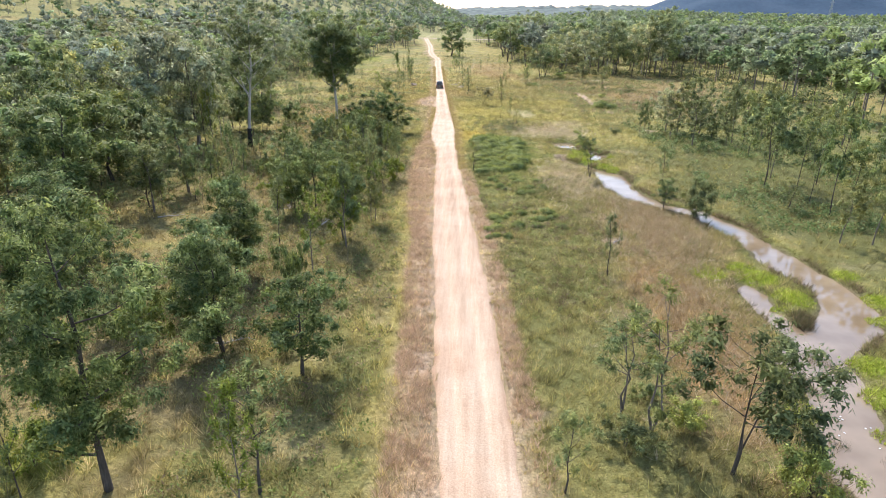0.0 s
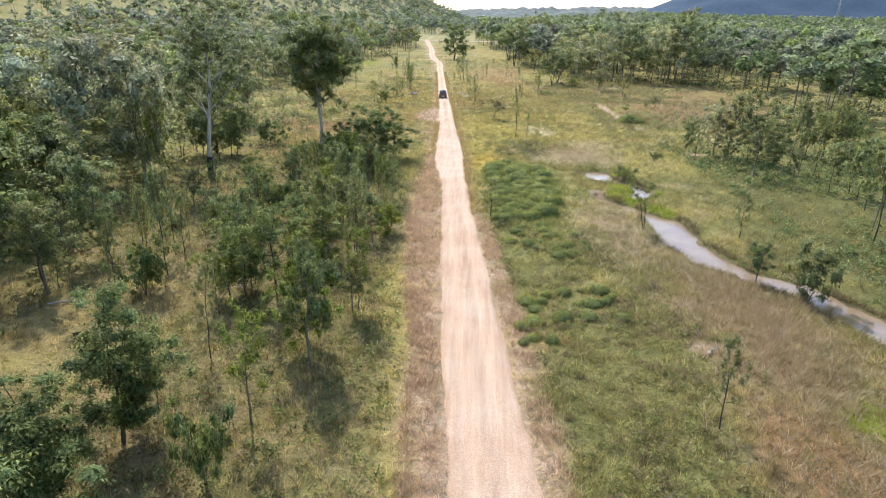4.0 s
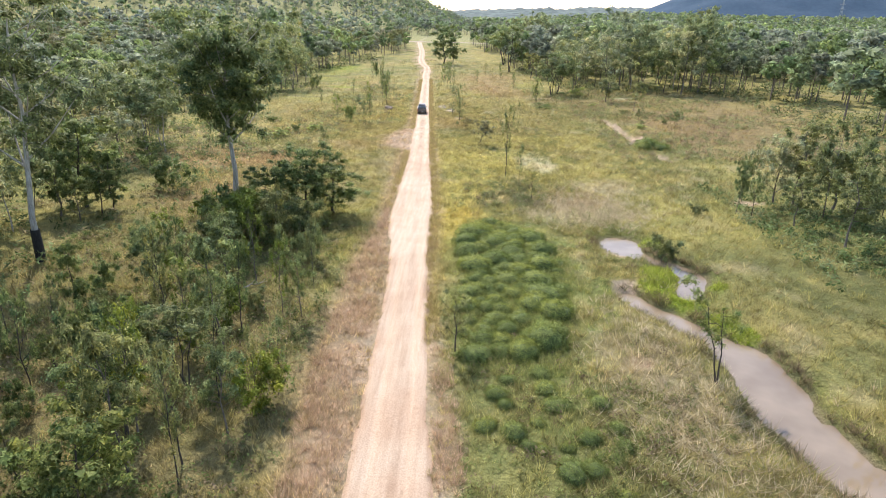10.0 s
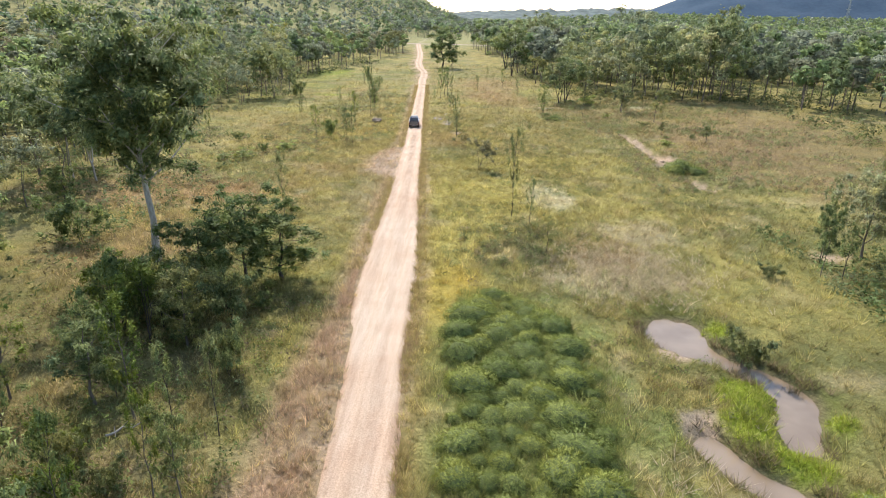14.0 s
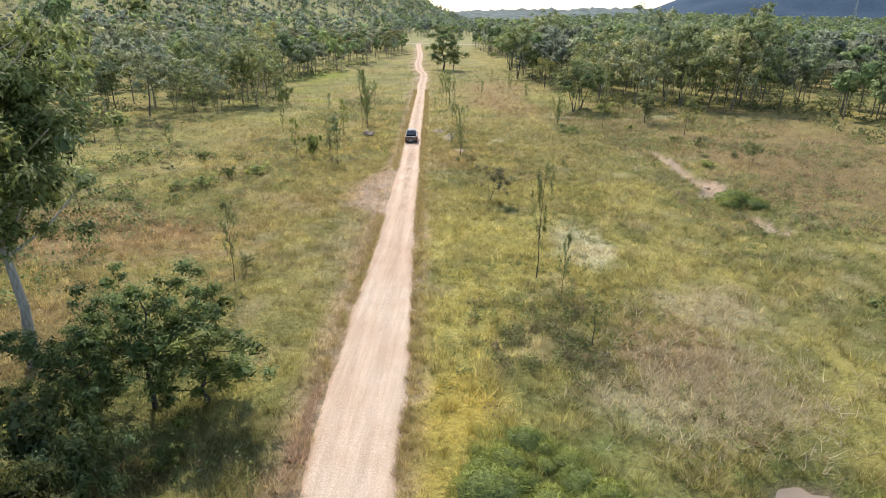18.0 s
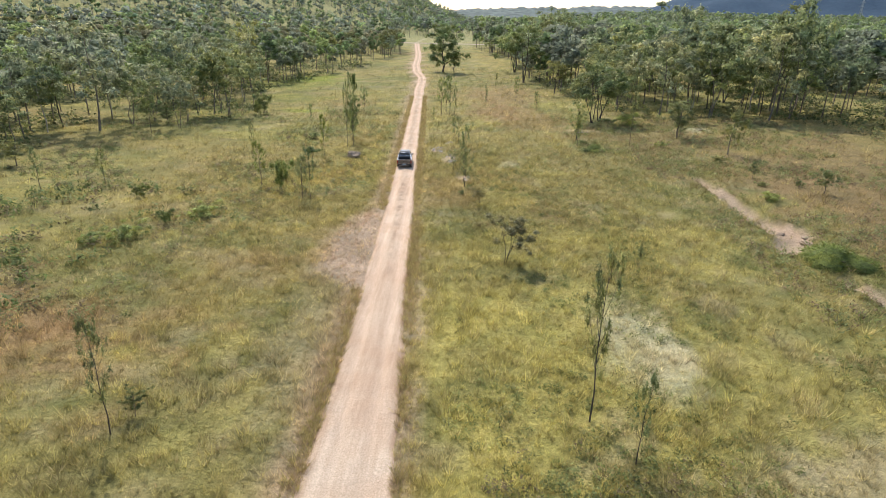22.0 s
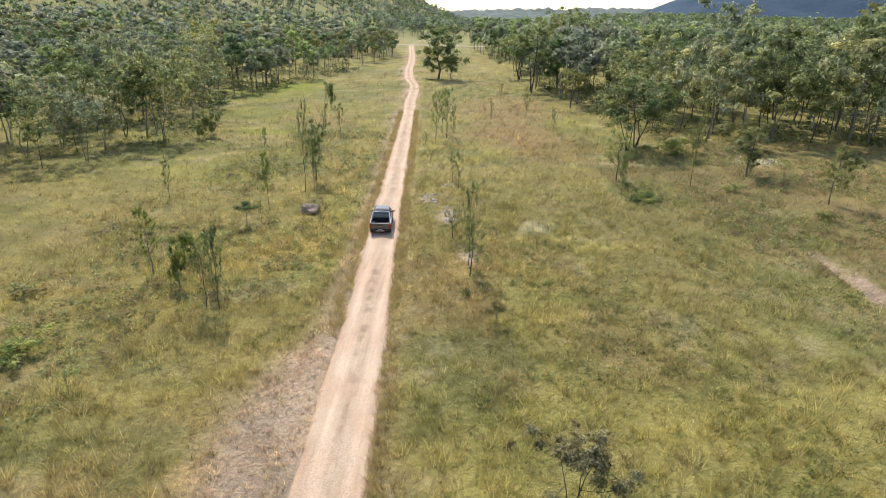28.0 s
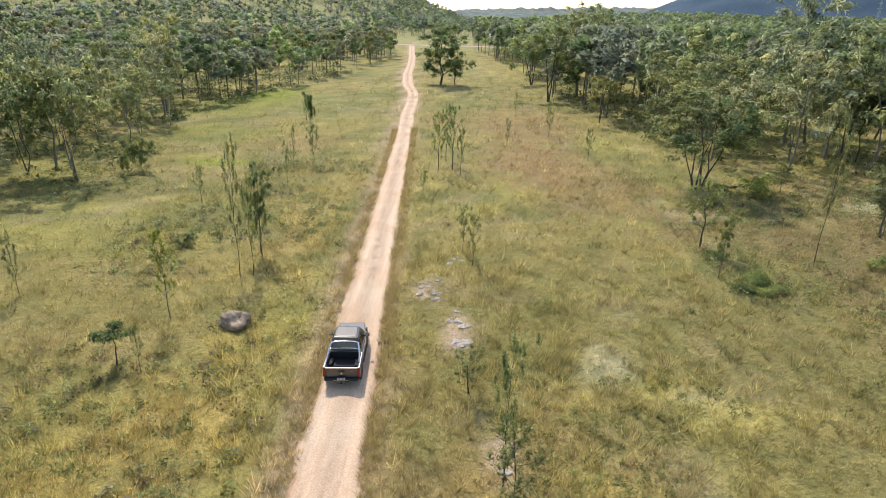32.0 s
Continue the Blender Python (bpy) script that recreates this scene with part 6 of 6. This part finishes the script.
for k, (x, y, turn, ln) in enumerate(((-13.6, 28.6, 20, 2.2), (-18.6, 35.6, 140, 3.2), (-12.6, 49.4, 80, 2.0), (-20.5, 62, 200, 2.6), (-14.0, 78.4, 40, 1.8), (-17.2, 55.0, 300, 2.2), (22.8, 58.8, 100, 2.0), (12.2, 47.6, 30, 1.4), (17.2, 189, 10, 2.2))):
    fallen_branch((x, y), turn, ln, 500 + k)
fallen_branch((-27.6, 50.2), 20, 2.6, 520)

# ---- power pylon on the far plain ----
STEEL = plain("galvanised_steel", (0.46, 0.47, 0.48), 0.5, 0.6, 2.0)
pylon = new("power_pylon")
PH, PB = 52.0, 4.2
for sx_ in (-1, 1):
    for sy_ in (-1, 1):
        co, faces = tube([Vector((sx_ * PB, sy_ * PB, 0)), Vector((sx_ * 1.1, sy_ * 1.1, PH * 0.62)), Vector((sx_ * 0.5, sy_ * 0.5, PH))], [0.28, 0.22, 0.16], 4)
        part("leg", np_mesh("leg", co, faces, STEEL), None, pylon)
for k in range(9):
    z0, z1 = PH * k / 9, PH * (k + 1) / 9
    w0, w1 = (np.interp(z, [0, PH * 0.62, PH], [PB, 1.1, 0.5]) for z in (z0, z1))
    for a, b in (((-w0, -w0), (w1, -w1)), ((w0, -w0), (-w1, -w1)), ((-w0, w0), (w1, w1)), ((w0, w0), (-w1, w1))):
        co, faces = tube([Vector((*a, z0)), Vector((*b, z1))], [0.11, 0.11], 4)
        part("brace", np_mesh("brace", co, faces, STEEL), None, pylon)
for z, half in ((PH * 0.68, 7.5), (PH * 0.81, 6.5), (PH * 0.94, 5.2)):
    co, faces = tube([Vector((-half, 0, z)), Vector((0, 0, z + 0.8)), Vector((half, 0, z))], [0.15, 0.35, 0.15], 4)
    part("crossarm", np_mesh("crossarm", co, faces, STEEL), None, pylon)
pylon.matrix_basis = pose(596, 1117, float(ground_z(np.array([596.0]), np.array([1117.0]))[0]) - 0.3, 0, 0, 25)
tagged(pylon, "grey steel lattice power pylon above far trees", "pylon")

# ---- the pickup on the track ----
PAINT = plain("dark_grey_paint", (0.075, 0.072, 0.07), 0.28, 0.55, 120, 0.06)
PAINT.node_tree.nodes["Principled BSDF"].inputs["Coat Weight"].default_value = 0.6
PAINT.node_tree.nodes["Principled BSDF"].inputs["Coat Roughness"].default_value = 0.08
CHROME = plain("chrome", (0.72, 0.72, 0.73), 0.16, 1.0, 20, 0.03)
BLACK = plain("black_plastic", (0.018, 0.018, 0.019), 0.65, 0, 30, 0.2)
LINER = plain("tub_liner", (0.012, 0.012, 0.013), 0.8, 0, 30, 0.25)
RUBBER = plain("dusty_tyre", (0.05, 0.043, 0.038), 0.9, 0, 25, 0.3)
RIM = plain("alloy_rim", (0.45, 0.45, 0.46), 0.35, 0.9, 20, 0.05)
GLASS = plain("tinted_window", (0.012, 0.014, 0.016), 0.05, 0.0, 5, 0.05)
RED = plain("red_lens", (0.42, 0.02, 0.015), 0.2, 0, 30, 0.1)
WHITE = plain("white_lens", (0.75, 0.74, 0.70), 0.25, 0, 30, 0.05)
PLATE = plain("number_plate", (0.70, 0.69, 0.66), 0.5, 0, 30, 0.05)
PLATE_INK = plain("plate_marks", (0.03, 0.03, 0.06), 0.5, 0, 30, 0.05)


def solid(corners, bevel=0.0, segments=2):
    """A six-sided block from its eight corners, rounded: bottom four, then top four."""
    bm = bmesh.new()
    v = [bm.verts.new(c) for c in corners]
    for f in ((3, 2, 1, 0), (4, 5, 6, 7), (0, 1, 5, 4), (1, 2, 6, 5), (2, 3, 7, 6), (3, 0, 4, 7)):
        bm.faces.new([v[i] for i in f])
    bmesh.ops.recalc_face_normals(bm, faces=bm.faces[:])
    if bevel:
        bmesh.ops.bevel(bm, geom=bm.edges[:], offset=bevel, segments=segments, affect="EDGES", profile=0.6)
    return bm


def block(x0, x1, y0, y1, z0, z1, bevel=0.0, segments=2):
    return solid([(x0, y0, z0), (x1, y0, z0), (x1, y1, z0), (x0, y1, z0), (x0, y0, z1), (x1, y0, z1), (x1, y1, z1), (x0, y1, z1)], bevel, segments)


def join_bm(*bms):
    out = bmesh.new()
    for b in bms:
        me = bpy.data.meshes.new("tmp")
        b.to_mesh(me)
        b.free()
        out.from_mesh(me)
        bpy.data.meshes.remove(me)
    return out


def lathe(profile, segments=28):
    """A ring turned about the x axis from (x, radius) points."""
    bm = bmesh.new()
    rings = [[bm.verts.new((x, math.cos(2 * math.pi * s / segments) * rr, math.sin(2 * math.pi * s / segments) * rr)) for s in range(segments)] for x, rr in profile]
    for a, b in zip(rings, rings[1:]):
        for s in range(segments):
            bm.faces.new((a[s], a[(s + 1) % segments], b[(s + 1) % segments], b[s]))
    for end in (rings[0], rings[-1]):
        bm.faces.new(end)
    bmesh.ops.recalc_face_normals(bm, faces=bm.faces[:])
    return bm


ute = new("pickup_truck")
# cab, bonnet and tub, y forward from the tail
body = part("body", join_bm(
    block(-0.88, 0.88, 1.62, 3.95, 0.42, 1.10, 0.07, 3),
    solid([(-0.87, 3.75, 0.42), (0.87, 3.75, 0.42), (0.76, 5.12, 0.42), (-0.76, 5.12, 0.42), (-0.83, 3.75, 1.12), (0.83, 3.75, 1.12), (0.70, 5.02, 0.97), (-0.70, 5.02, 0.97)], 0.09, 3)), PAINT, ute)
cab = part("cab", solid([(-0.82, 1.66, 1.06), (0.82, 1.66, 1.06), (0.80, 3.92, 1.06), (-0.80, 3.92, 1.06), (-0.64, 1.88, 1.74), (0.64, 1.88, 1.74), (0.61, 3.08, 1.76), (-0.61, 3.08, 1.76)], 0.09, 3), PAINT, ute)
part("roof", solid([(-0.57, 1.98, 1.745), (0.57, 1.98, 1.745), (0.54, 3.02, 1.765), (-0.54, 3.02, 1.765), (-0.54, 2.02, 1.775), (0.54, 2.02, 1.775), (0.51, 2.98, 1.79), (-0.51, 2.98, 1.79)], 0.012), PAINT, ute)
part("rear_window", solid([(-0.64, 1.695, 1.13), (0.64, 1.695, 1.13), (0.64, 1.73, 1.13), (-0.64, 1.73, 1.13), (-0.54, 1.85, 1.64), (0.54, 1.85, 1.64), (0.54, 1.885, 1.64), (-0.54, 1.885, 1.64)], 0.008), GLASS, ute)
part("windscreen", solid([(-0.68, 3.80, 1.14), (0.68, 3.80, 1.14), (0.68, 3.835, 1.14), (-0.68, 3.835, 1.14), (-0.55, 3.17, 1.70), (0.55, 3.17, 1.70), (0.55, 3.20, 1.70), (-0.55, 3.20, 1.70)], 0.008), GLASS, ute)
for s in (-1, 1):
    for y0, y1, ty0, ty1 in ((1.86, 2.62, 1.98, 2.58), (2.70, 3.62, 2.66, 3.06)):
        part("side_window", solid([(s * 0.80, y0, 1.13), (s * 0.825, y0, 1.13), (s * 0.815, y1, 1.13), (s * 0.79, y1, 1.13), (s * 0.665, ty0, 1.64), (s * 0.69, ty0, 1.64), (s * 0.68, ty1, 1.65), (s * 0.655, ty1, 1.65)], 0.006), GLASS, ute)
    for y0, y1 in ((1.74, 2.64), (2.68, 3.66)):
        door = part("door", block(s * 0.872 - 0.02, s * 0.872 + 0.02, y0, y1, 0.50, 1.07, 0.015), PAINT, ute)
        part("door_handle", block(s * 0.90 - 0.015, s * 0.90 + 0.015, y0 + 0.08, y0 + 0.26, 0.93, 0.965, 0.008), CHROME, door, "chrome door handle")
    part("side_wall", block(s * 0.865 - 0.045, s * 0.865 + 0.045, 0.07, 1.60, 0.46, 1.06, 0.035), PAINT, ute)
    part("tub_rail", block(s * 0.862 - 0.035, s * 0.862 + 0.035, 0.05, 1.58, 1.055, 1.09, 0.014), CHROME, ute, "silver tub rail")
    part("tail_light", block(s * 0.865 - 0.055, s * 0.865 + 0.055, -0.01, 0.12, 0.62, 0.98, 0.025), RED, ute, "red tail light")
    part("headlight", solid([(s * 0.48, 4.92, 0.74), (s * 0.74, 4.86, 0.74), (s * 0.74, 5.02, 0.74), (s * 0.48, 5.09, 0.74), (s * 0.50, 4.9, 0.92), (s * 0.73, 4.84, 0.92), (s * 0.71, 4.98, 0.92), (s * 0.50, 5.05, 0.92)], 0.02), WHITE, ute, "clear headlight")
    mirror = part("mirror", block(s * 1.0 - 0.10, s * 1.0 + 0.10, 3.22, 3.33, 1.08, 1.26, 0.035), BLACK, ute, "black door mirror")
    part("mirror_arm", block(min(s * 0.80, s * 0.93), max(s * 0.80, s * 0.93), 3.25, 3.30, 1.10, 1.16, 0.01), BLACK, mirror)
    part("mirror_glass", block(s * 1.0 - 0.08, s * 1.0 + 0.08, 3.208, 3.222, 1.10, 1.24, 0.004), CHROME, mirror)
    part("side_step", block(s * 0.88 - 0.07, s * 0.88 + 0.07, 1.75, 3.55, 0.34, 0.40, 0.02), BLACK, ute, "black side step")
    for y in (0.95, 4.1):
        part("wheel_arch", lathe([(s * 0.80, 0.40), (s * 0.80, 0.47), (s * 0.915, 0.47), (s * 0.915, 0.40)], 28), BLACK, ute).matrix_basis = pose(0, y, 0.40)
        wheel = part("wheel", lathe([(s * 0.66, 0.24), (s * 0.66, 0.33), (s * 0.69, 0.375), (s * 0.86, 0.375), (s * 0.89, 0.33), (s * 0.89, 0.24)], 32), RUBBER, ute, "dusty black tyre")
        wheel.matrix_basis = pose(0, y, 0.375)
        part("rim", lathe([(s * 0.70, 0.235), (s * 0.87, 0.24), (s * 0.875, 0.20), (s * 0.83, 0.17), (s * 0.83, 0.02)], 20), RIM, wheel, "silver alloy rim")
    part("mud_flap", block(s * 0.77 - 0.13, s * 0.77 + 0.13, 0.46, 0.48, 0.20, 0.52, 0.006), BLACK, ute)
    bar = [Vector((s * 0.83, 0.52, 1.08)), Vector((s * 0.80, 0.95, 1.26)), Vector((s * 0.74, 1.36, 1.50)), Vector((s * 0.68, 1.60, 1.60)), Vector((s * 0.5, 1.64, 1.63)), Vector((0, 1.65, 1.64))]
    co, faces = tube(bar, [0.045] * 6, 10)
    part("sports_bar", np_mesh("sports_bar", co, faces, CHROME, soft=True), None, ute, "polished silver sports bar")
    co, faces = tube([Vector((s * 0.80, 1.48, 1.08)), Vector((s * 0.72, 1.55, 1.40)), Vector((s * 0.68, 1.60, 1.58))], [0.035] * 3, 8)
    part("sports_bar_strut", np_mesh("sports_bar_strut", co, faces, CHROME, soft=True), None, ute, "silver strut")
co, faces = tube([Vector((-0.74, 1.45, 1.34)), Vector((0, 1.47, 1.35)), Vector((0.74, 1.45, 1.34))], [0.022] * 3, 8)
part("cross_bar", np_mesh("cross_bar", co, faces, CHROME, soft=True), None, ute, "silver cross bar behind the rear window")
part("tub_floor", block(-0.80, 0.80, 0.08, 1.60, 0.60, 0.66), LINER, ute, "black tub liner")
part("tub_front", block(-0.82, 0.82, 1.56, 1.63, 0.60, 1.07, 0.015), LINER, ute)
for s in (-1, 1):
    part("tub_side_liner", block(s * 0.79 - 0.02, s * 0.79 + 0.02, 0.10, 1.56, 0.64, 1.05, 0.01), LINER, ute)
    part("wheel_box", block(min(s * 0.56, s * 0.78), max(s * 0.56, s * 0.78), 0.62, 1.30, 0.65, 0.86, 0.05), LINER, ute)
gate = part("tailgate", block(-0.80, 0.80, 0.0, 0.07, 0.56, 1.05, 0.025, 3), PAINT, ute)
part("tailgate_cap", block(-0.80, 0.80, -0.005, 0.08, 1.045, 1.085, 0.014), CHROME, gate, "silver tailgate cap")
part("tailgate_recess", block(-0.16, 0.16, -0.012, 0.004, 0.86, 0.95, 0.006), BLACK, gate, "tailgate handle")
badge = bmesh.new()
for a in (90, 210, 330):
    u, v = Vector((math.cos(radians(a)), 0, math.sin(radians(a)))), Vector((-math.sin(radians(a)), 0, math.cos(radians(a))))
    quad = [Vector((0, -0.012, 0)) + d for d in (Vector((0, 0, 0)), u * 0.035 + v * 0.02, u * 0.07, u * 0.035 - v * 0.02)]
    f = badge.faces.new([badge.verts.new(q) for q in quad])
    ext = bmesh.ops.extrude_face_region(badge, geom=[f])
    bmesh.ops.translate(badge, vec=(0, 0.015, 0), verts=[g for g in ext["geom"] if isinstance(g, bmesh.types.BMVert)])
badge_ob = part("badge", badge, CHROME, gate, "small silver badge")
badge_ob.matrix_basis = pose(0, -0.003, 0.76)
part("lettering", block(-0.70, -0.50, -0.006, 0.002, 0.605, 0.630), CHROME, gate, "silver lettering bar")
part("lettering", block(0.50, 0.66, -0.006, 0.002, 0.605, 0.630), CHROME, gate, "silver lettering bar")
part("lettering", block(0.46, 0.58, -0.006, 0.002, 0.90, 0.925), CHROME, gate, "silver lettering bar")
bumper = part("rear_bumper", block(-0.84, 0.84, -0.14, 0.04, 0.42, 0.55, 0.03), BLACK, ute, "black rear bumper")
part("bumper_step", block(-0.38, 0.38, -0.19, -0.05, 0.47, 0.50, 0.01), CHROME, bumper, "silver bumper step")
part("bumper_step", block(-0.38, 0.38, -0.19, -0.10, 0.39, 0.42, 0.01), CHROME, bumper, "silver bumper step")
plate = part("number_plate", block(-0.19, 0.19, -0.155, -0.142, 0.51, 0.61, 0.004), PLATE, bumper, "white number plate with dark bars")
for x0, x1 in ((-0.14, -0.03), (0.02, 0.14)):
    part("plate_bar", block(x0, x1, -0.159, -0.154, 0.54, 0.585), PLATE_INK, bumper, "dark bar")
part("tow_bar", join_bm(block(-0.03, 0.03, -0.32, -0.10, 0.36, 0.42, 0.01), block(-0.03, 0.03, -0.32, -0.26, 0.40, 0.48, 0.025)), BLACK, ute, "black tow ball")
part("front_bumper", block(-0.82, 0.82, 4.95, 5.2, 0.36, 0.62, 0.07, 3), PAINT, ute)
part("grille", block(-0.45, 0.45, 4.98, 5.10, 0.66, 0.88, 0.02), BLACK, ute)
part("chassis", block(-0.5, 0.5, 0.2, 4.8, 0.32, 0.46, 0.02), BLACK, ute)
co, faces = tube([Vector((0, 2.9, 1.77)), Vector((0, 2.72, 2.02))], [0.008, 0.004], 5)
part("antenna", np_mesh("antenna", co, faces, BLACK), None, ute)
UTE_Y = 161.7
heading = math.degrees(math.atan2(-(road_x(UTE_Y + 4) - road_x(UTE_Y)), 4))
ute.matrix_basis = pose(float(road_x(UTE_Y)) - 0.22, UTE_Y, float(base_z(np.array([road_x(UTE_Y)]), np.array([UTE_Y]))[0]) - 0.01, 0, 0, heading) @ Matrix.Diagonal((0.96, 0.96, 0.96, 1))
tagged(ute, "dark grey dual-cab pickup with silver sports bar, tub open", "pickup truck")
